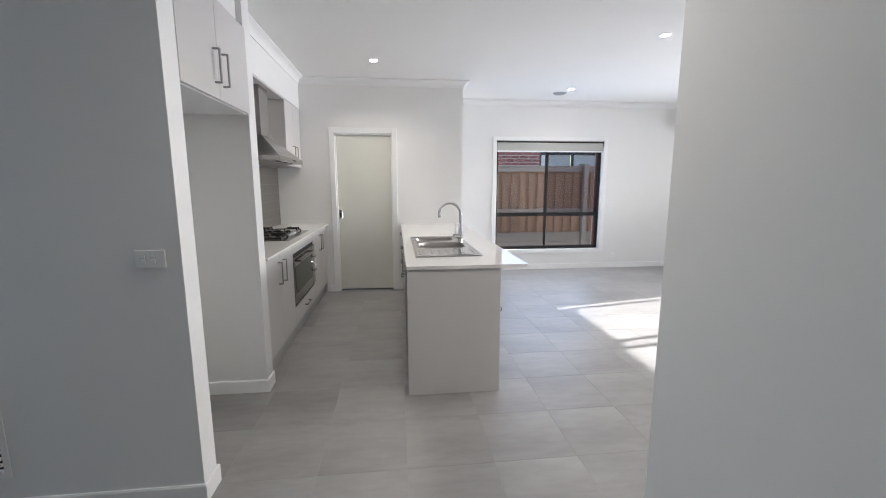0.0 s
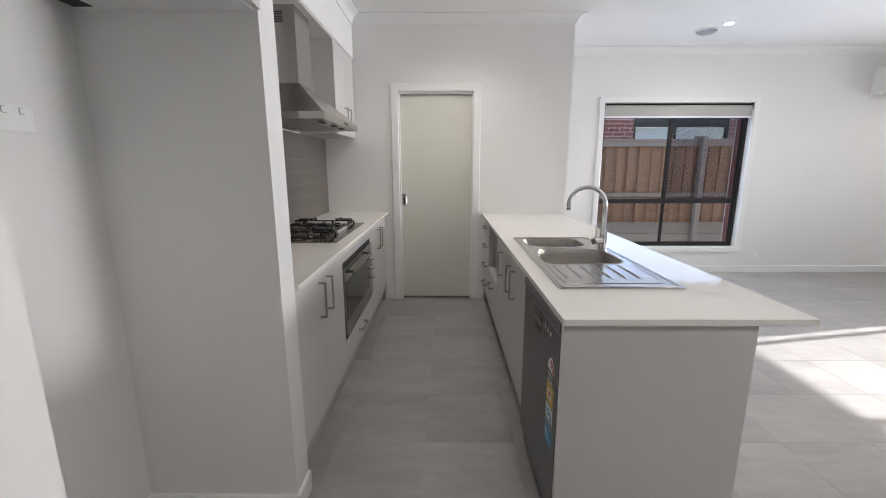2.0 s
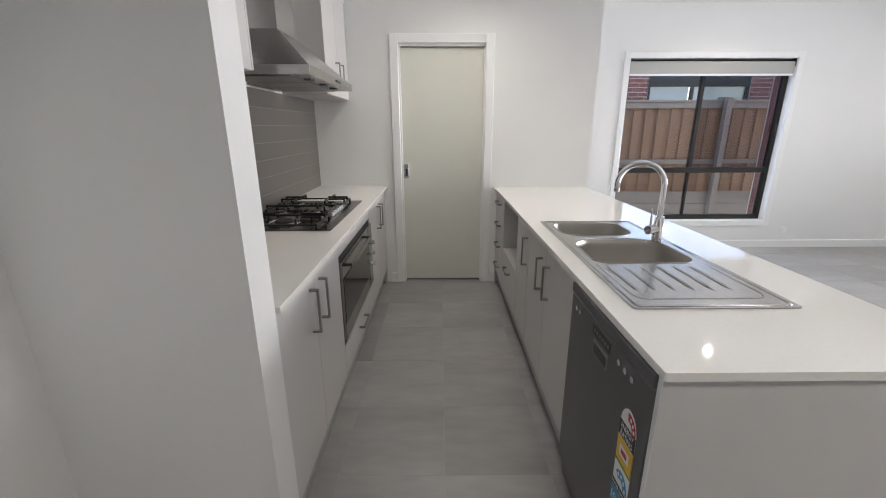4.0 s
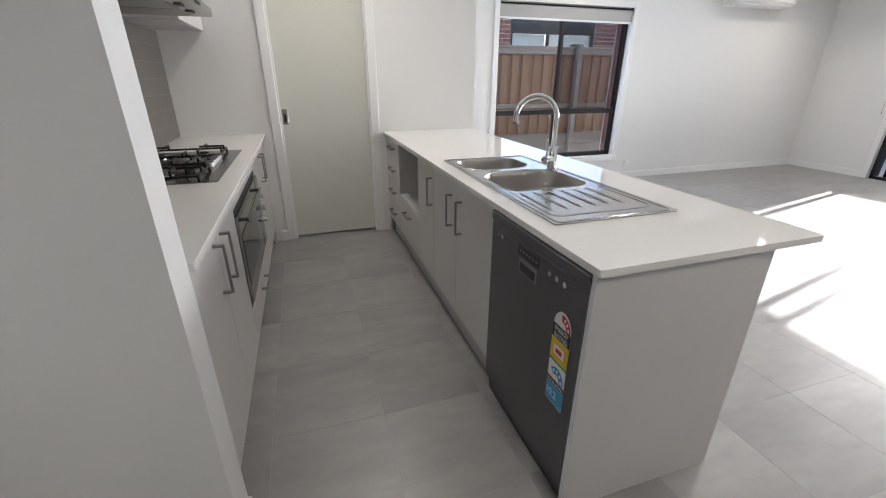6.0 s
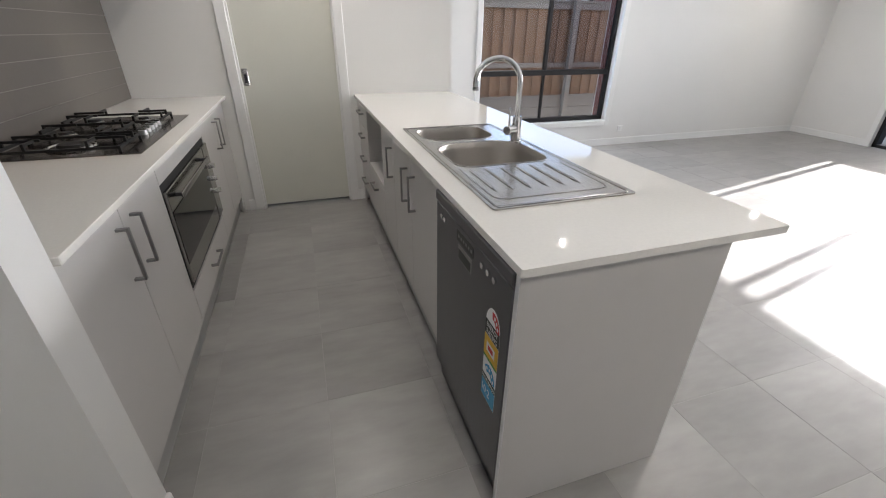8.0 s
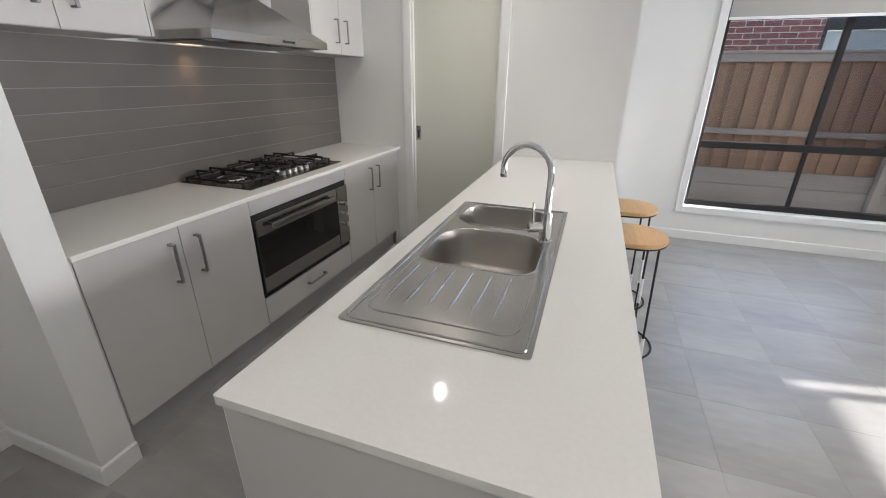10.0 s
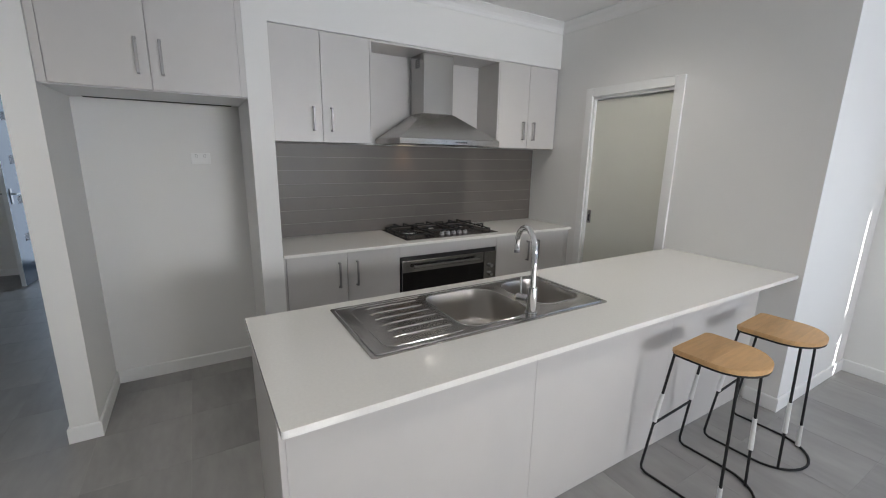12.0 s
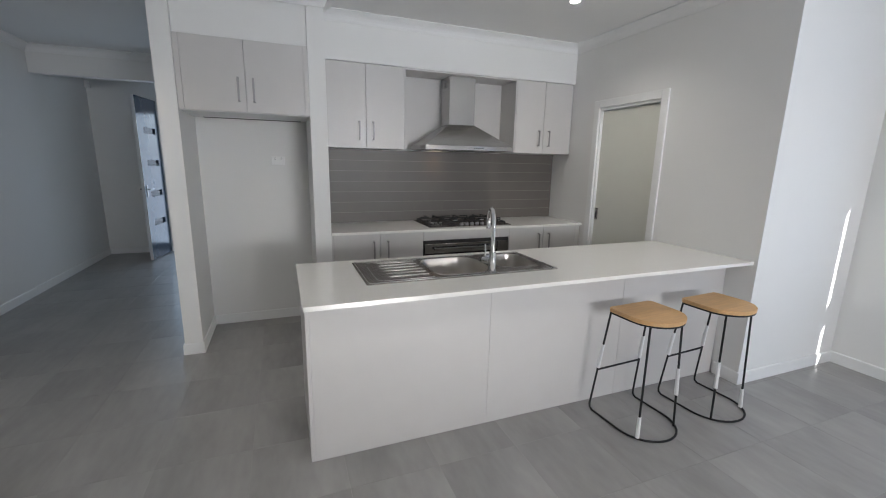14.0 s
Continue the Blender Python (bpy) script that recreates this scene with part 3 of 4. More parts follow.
part("back_panel", B(KW + 1.2625, KW + 1.267, 3.9845 - 4.56, 5.1355 - 4.56, 0.01, 0.70), LAMI, niche, "grey laminate back panel")

FR = cabinet("fridge_cabinet", "grey laminate two-door cabinet above the empty fridge space", 2.227, 3.118, 1.862, 2.37, KW + 0.06, NF + 0.012,
             [(2.262, 2.672, 1.862, 2.37, 2.622, 2.02, 0.17, "z"), (2.672, 3.085, 1.862, 2.37, 2.725, 2.02, 0.17, "z")], 1)
o = FR.matrix_basis.translation
for a, b in ((2.227, 2.261), (3.086, 3.118)):
    part("filler", B(NF - 0.006 - o.x, NF + 0.010 - o.x, a - o.y, b - o.y, 0.0, 0.508), LAMI, FR)

part("underside", B(KW + 0.062 - o.x, NF - 0.008 - o.x, 2.228 - o.y, 3.117 - o.y, -0.0045, -0.0005), WHITE_BOARD, FR, "white underside")

# ---- splashback ----
splash = tagged(new("splashback"), "dark taupe long ceramic wall tiles with pale grout", "splashback", "", "structure")
part("grout_bed", B(KW + 0.0005, KW + 0.006, 3.252, KN - 0.002, CB + 0.001, UB - 0.002), SPLASH_GROUT, splash)
me = bpy.data.meshes.new("wall_tile")
bm = B(0, 0.0035, 0, 0.618, 0.0016, 0.1002)
bm.to_mesh(me)
bm.free()
me.materials.append(SPLASH)
for r in range(7):
    for k in range(4):
        piece("wall_tile", me, splash, pose(KW + 0.006, 3.254 + 0.618 * k, CB + 0.002 + 0.1018 * r))
me2 = bpy.data.meshes.new("wall_tile")
bm = B(0, 0.0035, 0.0001, KN - 0.004 - 3.254 - 0.618 * 4, 0.0016, 0.1002)
bm.to_mesh(me2)
bm.free()
me2.materials.append(SPLASH)
for r in range(7):
    piece("wall_tile", me2, splash, pose(KW + 0.006, 3.254 + 0.618 * 4, CB + 0.002 + 0.1018 * r))

# ---- cooker hood ----
hood = thing("cooker_hood", KW + 0.02, 4.57, 1.640, "brushed stainless steel pyramid cooker hood", "cooker hood")
HW, HD = 0.455, 0.48
bm = B(0.002, HD, -HW, HW, 0.0, 0.042, 0.002)
part("skirt", bm, STEEL, hood)
bm = bmesh.new()
lo = [(0.004, -HW + 0.004, 0.043), (HD - 0.006, -HW + 0.004, 0.043), (HD - 0.006, HW - 0.004, 0.043), (0.004, HW - 0.004, 0.043)]
hi = [(0.004, -0.14, 0.245), (0.25, -0.14, 0.245), (0.25, 0.14, 0.245), (0.004, 0.14, 0.245)]
lv, hv = [bm.verts.new(p) for p in lo], [bm.verts.new(p) for p in hi]
for i in range(4):
    bm.faces.new((lv[i - 1], lv[i], hv[i], hv[i - 1]))
bm.faces.new(lv[::-1])
bm.faces.new(hv)
bmesh.ops.recalc_face_normals(bm, faces=bm.faces)
part("canopy", bm, STEEL, hood)
duct = part("flue", B(0.006, 0.245, -0.135, 0.135, 0.246, 0.70, 0.002), STEEL, hood)
for k in range(5):
    part("vent_slot", B(0.10, 0.17, -0.137, -0.1345, 0.60 + 0.014 * k, 0.607 + 0.014 * k), DARKPL, duct)
    part("vent_slot", B(0.10, 0.17, 0.1345, 0.137, 0.60 + 0.014 * k, 0.607 + 0.014 * k), DARKPL, duct)
for s in (-1, 0, 1):
    part("grease_filter", B(0.07, HD - 0.10, s * 0.285 - 0.135, s * 0.285 + 0.135, -0.004, -0.0005, 0.001), NICKEL, hood)
for s in (-0.24, 0.02, 0.24):
    part("filter_catch", B(HD - 0.085, HD - 0.050, s - 0.035, s + 0.035, -0.006, -0.001, 0.002), DARKPL, hood)
part("lamp", B(0.035, 0.060, -0.27, -0.13, -0.006, -0.0005, 0.002), WARM_ON, hood, "lit warm hood lamp")
for k in range(5):
    part("button", B(HD, HD + 0.003, 0.03 + 0.022 * k, 0.042 + 0.022 * k, 0.014, 0.026), DARKPL, hood)

# ---- gas cooktop ----
hob = thing("gas_cooktop", -1.175, 4.598, CB + 0.0005, "stainless steel five-burner gas cooktop with black iron trivets", "cooktop")
part("plate", B(-0.225, 0.285, -0.440, 0.440, 0, 0.004, 0.0015), HOB_STEEL, hob)


def burner(x, y, r):
    b = part("burner", cyl(bmesh.new(), (x, y, 0.004), (x, y, 0.014), r * 1.15, r), STEEL, hob, "", True)
    part("burner_cap", cyl(bmesh.new(), (x, y, 0.0142), (x, y, 0.023), r * 0.8, r * 0.72), BLACK, b, "", True)
    if r > 0.05:
        part("ring", tube(bmesh.new(), [(x + r * 1.25 * math.cos(a * math.pi / 12), y + r * 1.25 * math.sin(a * math.pi / 12), 0.010) for a in range(24)], 0.0065, 6, True), CHROME, b, "bright metal flame ring", True)


for x, y, r in ((0.0, -0.283, 0.064), (-0.12, -0.02, 0.036), (0.08, 0.00, 0.026), (-0.12, 0.29, 0.040), (0.10, 0.30, 0.030)):
    burner(x, y, r)


def trivet(y0, y1, x0=-0.21, x1=0.20):
    """A low iron frame on short feet, with bent fingers that rise inwards from the middle of each side."""
    bm = bmesh.new()
    z, t, s = 0.024, 0.044, 0.0048
    ym, xm = (y0 + y1) / 2, (x0 + x1) / 2
    for y in (y0, y1):
        box(bm, x0 - s, x1 + s, y - s, y + s, z - s, z + s)
    for x in (x0, x1):
        box(bm, x - s, x + s, y0 + s, y1 - s, z - s, z + s)
        for y in (y0, y1):
            box(bm, x - s, x + s, y - s, y + s, 0.004, z - s)
    for x, k in ((x0, 1), (x1, -1)):
        for y in (ym, ) if x1 - x0 < 0.35 else (ym - 0.045, ym + 0.045):
            box(bm, x - s, x + s, y - s, y + s, z + s, t)
            box(bm, min(x - s * k, x + 0.125 * k), max(x - s * k, x + 0.125 * k), y - s, y + s, t, t + 2 * s)
    for y, k in ((y0, 1), (y1, -1)):
        for x in (xm - 0.10, xm + 0.10):
            box(bm, x - s, x + s, y - s, y + s, z + s, t)
            box(bm, x - s, x + s, min(y - s * k, y + 0.085 * k), max(y - s * k, y + 0.085 * k), t, t + 2 * s)
    part("trivet", bm, BLACK, hob, "black cast iron trivet")


trivet(-0.405, -0.16, -0.20, 0.205)
trivet(-0.145, 0.135, -0.20, 0.10)
trivet(0.15, 0.405, -0.20, 0.205)
for k in range(5):
    y = -0.075 + 0.057 * k
    kn = part("knob", cyl(bmesh.new(), (0.195, y, 0.0045), (0.195, y, 0.024), 0.0205, 0.0175, 20), NICKEL, hob, "satin metal knob", True)
    part("grip", B(0.178, 0.212, y - 0.004, y + 0.004, 0.0242, 0.033, 0.0015), CHROME, kn)

# ---- oven ----
oven = thing("built_in_oven", CF, 4.534, 0.32, "wide stainless steel built-in oven with a black glass door", "oven")
part("carcass", B(-0.50, -0.004, -0.448, 0.448, -0.008, 0.484), GAP, oven)
part("control_panel", B(-0.003, 0.014, 0.319, 0.443, 0.026, 0.452, 0.002), OVEN_STEEL, oven)
od = part("door", B(-0.003, 0.012, -0.443, 0.314, 0.026, 0.452, 0.002), OVEN_STEEL, oven)
part("glass", B(0.012, 0.0145, -0.439, 0.311, 0.118, 0.362), BLACK_GLASS, od, "black reflective oven glass")
bm = bmesh.new()
box(bm, 0.038, 0.050, -0.36, 0.25, 0.396, 0.420, 0.004, 2)
oh = part("handle", bm, OVEN_STEEL, od, "flat steel bar handle", True)
for y in (-0.335, 0.225):
    part("handle_post", B(0.0122, 0.0378, y - 0.010, y + 0.010, 0.400, 0.416, 0.002), DARKPL, oh, "black handle post")
for z in (0.18, 0.255, 0.33):
    part("knob", cyl(bmesh.new(), (0.014, 0.383, z), (0.042, 0.383, z), 0.018, 0.0155), CHROME, oven, "round metal knob", True)

# ---- island ----
IX0, IX1, IY0 = 0.168, 0.778, 2.945
end = thing("island_end_panel", (IX0 + IX1) / 2, IY0, 0, "grey laminate end panel of the island bench", "panel")
part("board", B(IX0 - 0.0155 - 0.473, IX1 - 0.473, 0, 0.018, 0, DT, 0.001), LAMI, end)
part("edge_strip", B(IX0 - 0.017 - 0.473, IX0 - 0.0157 - 0.473, 0, 0.018, 0, DT), WHITE_BOARD, end, "pale edge banding")
for a, b in ((2.9635, 3.9412), (3.9424, 4.9062), (4.9074, KN - 0.003)):
    bk = thing("island_back_panel", IX1, (a + b) / 2, 0, "grey laminate back panel of the island facing the living room", "panel", "island back panels")
    part("board", B(-0.018, 0, a - (a + b) / 2, b - (a + b) / 2, 0, DT, 0.0008), LAMI, bk)
XB = IX1 - 0.022
cabinet("sink_cabinet", "grey laminate base cabinet with two doors under the sink", 3.582, 4.428, 0.14, 0.70, XB, IX0,
        [(3.582, 4.036, 0.14, DT, 3.968, 0.705, 0.17, "z"), (4.036, 4.428, 0.14, DT, 4.108, 0.705, 0.17, "z")], -1, 0.14, group="island cabinets")
cabinet("base_cabinet", "narrow grey laminate base cabinet with one door", 4.43, 4.768, 0.14, DT, XB, IX0,
        [(4.43, 4.768, 0.14, DT, 4.468, 0.713, 0.17, "z")], -1, 0.14, group="island cabinets")
mc = cabinet("microwave_cabinet", "grey laminate cabinet with an open microwave space above a drawer", 4.77, 5.386, 0.14, 0.44, XB, IX0,
             [(4.77, 5.386, 0.14, 0.45, 5.09, 0.37, 0.17, "y")], -1, 0.14, group="island cabinets")
o = mc.matrix_basis.translation
for a, b in ((4.77, 4.786), (5.370, 5.386)):
    part("side_panel", B(XB - o.x, IX0 + 0.001 - o.x, a - o.y, b - o.y, 0.452, DT), LAMI, mc)
part("shelf", B(XB - o.x, IX0 + 0.001 - o.x, 4.787 - o.y, 5.369 - o.y, 0.4525, 0.468), LAMI, mc)
part("back", B(XB - 0.016 - o.x, XB - o.x, 4.787 - o.y, 5.369 - o.y, 0.469, DT), LAMI, mc)
part("top_rail", B(IX0 + 0.10 - o.x, IX0 + 0.001 - o.x, 4.787 - o.y, 5.369 - o.y, DT - 0.018, DT), LAMI, mc)
part("power_plug", B(0.05, 0.10, -0.26, -0.20, 0.60, 0.66, 0.008), DARKPL, mc, "black power plug")
zs = [0.14, 0.325, 0.51, 0.695, DT]
cabinet("drawer_cabinet", "grey laminate cabinet with four drawers", 5.388, 5.80, 0.14, DT, XB, IX0,
        [(5.388, 5.80, zs[k], zs[k + 1], 5.60, zs[k + 1] - 0.075, 0.17, "y") for k in range(4)], -1, 0.14, group="island cabinets")
f = thing("filler_panel", IX0, 5.827, 0, "narrow grey laminate filler strip beside the pantry wall", "panel")
part("strip", B(0.002, 0.018, -0.025, 0.025, 0.0, DT), LAMI, f)

SKX0, SKX1, SKY0, SKY1 = 0.222, 0.724, 3.255, 4.424
isl = thing("island_benchtop", 0, 0, BZ - BT, "pale speckled engineered stone island benchtop with an overhang", "benchtop")
bm = plate(bmesh.new(), rounded(0.146, 0.957, 2.932, KN - 0.002, 0.006, 3), [rounded(SKX0 + 0.02, SKX1 - 0.02, SKY0 + 0.02, SKY1 - 0.02, 0.03, 3)], 0, BT)
part("slab", bm, STONE, isl)

# ---- dishwasher ----
dw = thing("dishwasher", IX0, 3.270, 0, "graphite steel freestanding dishwasher with an energy label, under the island", "dishwasher")
part("body", B(0.022, 0.55, -0.303, 0.303, 0.015, 0.868), DARKPL, dw)
part("door", B(-0.018, 0.020, -0.303, 0.303, 0.105, 0.828, 0.004), GRAPHITE, dw)
part("top_strip", B(-0.022, 0.020, -0.303, 0.303, 0.831, 0.869, 0.004), GRAPHITE, dw)
part("plinth", B(0.006, 0.022, -0.303, 0.303, 0.0, 0.100), GRAPHITE, dw)
part("display", B(-0.0195, -0.017, -0.055, 0.085, 0.775, 0.810), DARKPL, dw, "black control display")
for k in range(6):
    part("indicator", B(-0.0202, -0.0192, -0.045 + 0.021 * k, -0.035 + 0.021 * k, 0.788, 0.797), NICKEL, dw)
grip = part("grip_recess", B(-0.0195, -0.017, -0.045, 0.070, 0.715, 0.765, 0.001), NICKEL, dw, "recessed grip")
part("hollow", B(-0.0205, -0.0192, -0.038, 0.063, 0.720, 0.752), DARKPL, grip)
for y in (0.20, 0.232, -0.125, -0.165, -0.205):
    part("button", cyl(bmesh.new(), (-0.018, y, 0.793), (-0.024, y, 0.793), 0.009), CHROME, dw, "round metal button", True)
# energy and water rating label on the dishwasher door
lab = part("rating_label", prism(bmesh.new(), [(y - 0.234, z) for y, z in [(0.042, 0.45), (0.042, 0.675)] + [(0.042 * math.cos(radians(a)), 0.675 + 0.045 * math.sin(radians(a))) for a in range(15, 180, 15)] + [(-0.042, 0.675), (-0.042, 0.45)]], "x", -0.0190, -0.0182), PAPER, dw, "energy and water rating sticker")
fx = -0.0190
part("red_arc", prism(bmesh.new(), [(-0.234 + r * math.cos(radians(a)), 0.675 + r * math.sin(radians(a))) for r, s in ((0.039, 1), (0.020, -1)) for a in (range(80, 181, 20) if s > 0 else range(180, 79, -20))], "x", fx - 0.0006, fx), RED, lab)
part("black_band", B(fx - 0.0006, fx, -0.276, -0.192, 0.640, 0.678), INK, lab)
part("yellow_band", B(fx - 0.0006, fx, -0.276, -0.192, 0.580, 0.638), YELLOW, lab)
part("value_box", B(fx - 0.0010, fx - 0.0007, -0.258, -0.208, 0.596, 0.622), PAPER, lab)
part("value_bar", B(fx - 0.0014, fx - 0.0011, -0.248, -0.218, 0.603, 0.615), RED, lab)
part("green_band", B(fx - 0.0006, fx, -0.276, -0.192, 0.573, 0.579), GREEN, lab)
part("blue_arc", prism(bmesh.new(), [(-0.234 + r * math.cos(radians(a)), 0.525 + r * math.sin(radians(a))) for r, s in ((0.037, 1), (0.016, -1)) for a in (range(40, 181, 20) if s > 0 else range(180, 39, -20))], "x", fx - 0.0006, fx), BLUE, lab)
part("dark_band", B(fx - 0.0006, fx, -0.276, -0.192, 0.505, 0.522), INK, lab)
part("blue_band", B(fx - 0.0006, fx, -0.276, -0.192, 0.452, 0.503), BLUE, lab)
for a in (110, 135, 160):
    part("star", cyl(bmesh.new(), (fx - 0.0007, -0.234 + 0.030 * math.cos(radians(a)), 0.675 + 0.030 * math.sin(radians(a))), (fx - 0.0011, -0.234 + 0.030 * math.cos(radians(a)), 0.675 + 0.030 * math.sin(radians(a))), 0.005, n=5), PAPER, lab)
for a in (60, 95, 130, 165):
    part("star", cyl(bmesh.new(), (fx - 0.0007, -0.234 + 0.027 * math.cos(radians(a)), 0.525 + 0.027 * math.sin(radians(a))), (fx - 0.0011, -0.234 + 0.027 * math.cos(radians(a)), 0.525 + 0.027 * math.sin(radians(a))), 0.005, n=5), PAPER, lab)
face = lambda y, z: pose(fx - 0.0012, y, z, 90, 0, -90)
words("lettering", "ENERGY", 0.018, face(-0.234, 0.667), PAPER, lab)
words("lettering", "RATING", 0.018, face(-0.234, 0.649), PAPER, lab)
words("lettering", "WATER RATING", 0.011, face(-0.234, 0.513), PAPER, lab)
words("lettering", "10.2", 0.032, face(-0.220, 0.478), PAPER, lab)
lab.matrix_basis = Matrix.LocRotScale((0, 0.034, -0.195), None, (1, 1.06, 1.25))

# ---- sink ----
sink = thing("kitchen_sink", 0, 0, BZ + 0.0005, "stainless steel double-bowl sink with a ribbed drainer", "sink")
b1 = rounded(0.268, 0.668, 3.670, 4.040, (0.07, 0.07, 0.13, 0.13), 8)
b2 = rounded(0.268, 0.620, 4.095, 4.375, (0.11, 0.10, 0.07, 0.07), 8)
part("deck", plate(bmesh.new(), rounded(SKX0, SKX1, SKY0, SKY1, 0.012, 3), [b1, b2], 0, 0.004), STEEL_SINK, sink)


def bowl(loop, depth):
    bm = bmesh.new()
    c = Vector((sum(p[0] for p in loop) / len(loop), sum(p[1] for p in loop) / len(loop)))
    rings = []
    for s, z in ((1.0, 0.004), (0.985, -0.004), (0.965, -0.03), (0.93, -depth + 0.035), (0.88, -depth + 0.012), (0.80, -depth), (0.10, -depth - 0.004)):
        rings.append([bm.verts.new((*(c + (Vector(p) - c) * s), z)) for p in loop])
    for a, b in zip(rings, rings[1:]):
        for k in range(len(loop)):
            bm.faces.new((a[k - 1], a[k], b[k], b[k - 1]))
    bm.faces.new(rings[-1])
    bmesh.ops.recalc_face_normals(bm, faces=bm.faces)
    bmesh.ops.reverse_faces(bm, faces=bm.faces)
    ob = part("bowl", bm, BOWL_STEEL, sink, "", True)
    part("bowl_rim", tube(bmesh.new(), [(*(c + (Vector(p) - c) * 1.012), 0.0036) for p in loop], 0.0032, 6, True), STEEL_SINK, ob, "", True)
    c = c + Vector((0.075, -0.02)) * (depth > 0.16)
    dr = part("drain", tube(bmesh.new(), [(c.x + 0.036 * math.cos(a * math.pi / 12), c.y + 0.036 * math.sin(a * math.pi / 12), -depth + 0.002) for a in range(24)], 0.005, 6, True), CHROME, ob, "", True)
    part("strainer", cyl(bmesh.new(), (c.x, c.y, -depth - 0.003), (c.x, c.y, -depth + 0.001), 0.030), DARKPL, ob)


bowl(b1, 0.17)
bowl(b2, 0.15)
part("rim_bead", tube(bmesh.new(), [(x, y, 0.004) for x, y in rounded(SKX0 + 0.016, SKX1 - 0.016, SKY0 + 0.016, SKY1 - 0.016, 0.02, 4)], 0.0035, 6, True), STEEL_SINK, sink, "", True)
for k in range(6):
    x = 0.295 + 0.062 * k
    bm = bmesh.new()
    cyl(bm, (x, 3.385, 0.0030), (x, 3.425, 0.0040), 0.0012, 0.0052, 10)
    cyl(bm, (x, 3.425, 0.0040), (x, 3.63, 0.0034), 0.0052, 0.0046, 10)
    part("drainer_rib", bm, STEEL_SINK, sink, "", True)
bm = bmesh.new()
tube(bm, [(0.262, 3.66, 0.004), (0.262, 3.36, 0.004), (0.275, 3.335, 0.004), (0.30, 3.325, 0.004), (0.64, 3.325, 0.004), (0.665, 3.335, 0.004), (0.678, 3.36, 0.004), (0.678, 3.64, 0.004)], 0.0025, 6)
part("drainer_bead", bm, STEEL_SINK, sink, "", True)

# ---- tap ----
tap = thing("mixer_tap", 0.664, 3.998, BZ + 0.0045, "chrome gooseneck kitchen mixer tap with a side lever", "tap", rz=-16)
bm = bmesh.new()
cyl(bm, (0, 0, 0), (0, 0, 0.006), 0.028, n=24)
cyl(bm, (0, 0, 0.006), (0, 0, 0.115), 0.023, 0.0205, n=24)
part("base", bm, CHROME, tap, "", True)
R = 0.098
pts = [(0, 0, 0.11), (0, 0, 0.20)] + [(-R + R * math.cos(radians(a)), 0.01 * a / 180, 0.255 + R * math.sin(radians(a))) for a in range(0, 181, 12)] + [(-2 * R + 0.001, 0.01, 0.235)]
spout = part("spout", tube(bmesh.new(), pts, 0.0125, 16), CHROME, tap, "", True)
part("aerator", cyl(bmesh.new(), (-2 * R + 0.001, 0.01, 0.222), (-2 * R + 0.001, 0.01, 0.236), 0.0135), NICKEL, spout, "", True)
d = Vector((-0.755, -0.633, 0))
val = part("valve", cyl(bmesh.new(), d * 0.018 + Vector((0, 0, 0.058)), d * 0.068 + Vector((0, 0, 0.058)), 0.020, n=20), CHROME, tap, "", True)
part("lever", cyl(bmesh.new(), d * 0.052 + Vector((0, 0, 0.07)), d * 0.056 + Vector((0, 0, 0.155)), 0.0055, 0.0045), CHROME, val, "", True)

# ---- stools ----
SEAT = 0.700


def clip_x(pts, x, keep):
    """The part of a closed outline on one side of the line at x; keep: 1 for greater x, -1 for less."""
    res = []
    for (ax, ay), (bx, by) in zip(pts, pts[1:] + pts[:1]):
        a_in, b_in = (ax - x) * keep >= 0, (bx - x) * keep >= 0
        if a_in:
            res.append((ax, ay))
        if a_in != b_in:
            f = (x - ax) / (bx - ax)
            res.append((x, ay + (by - ay) * f))
    return res


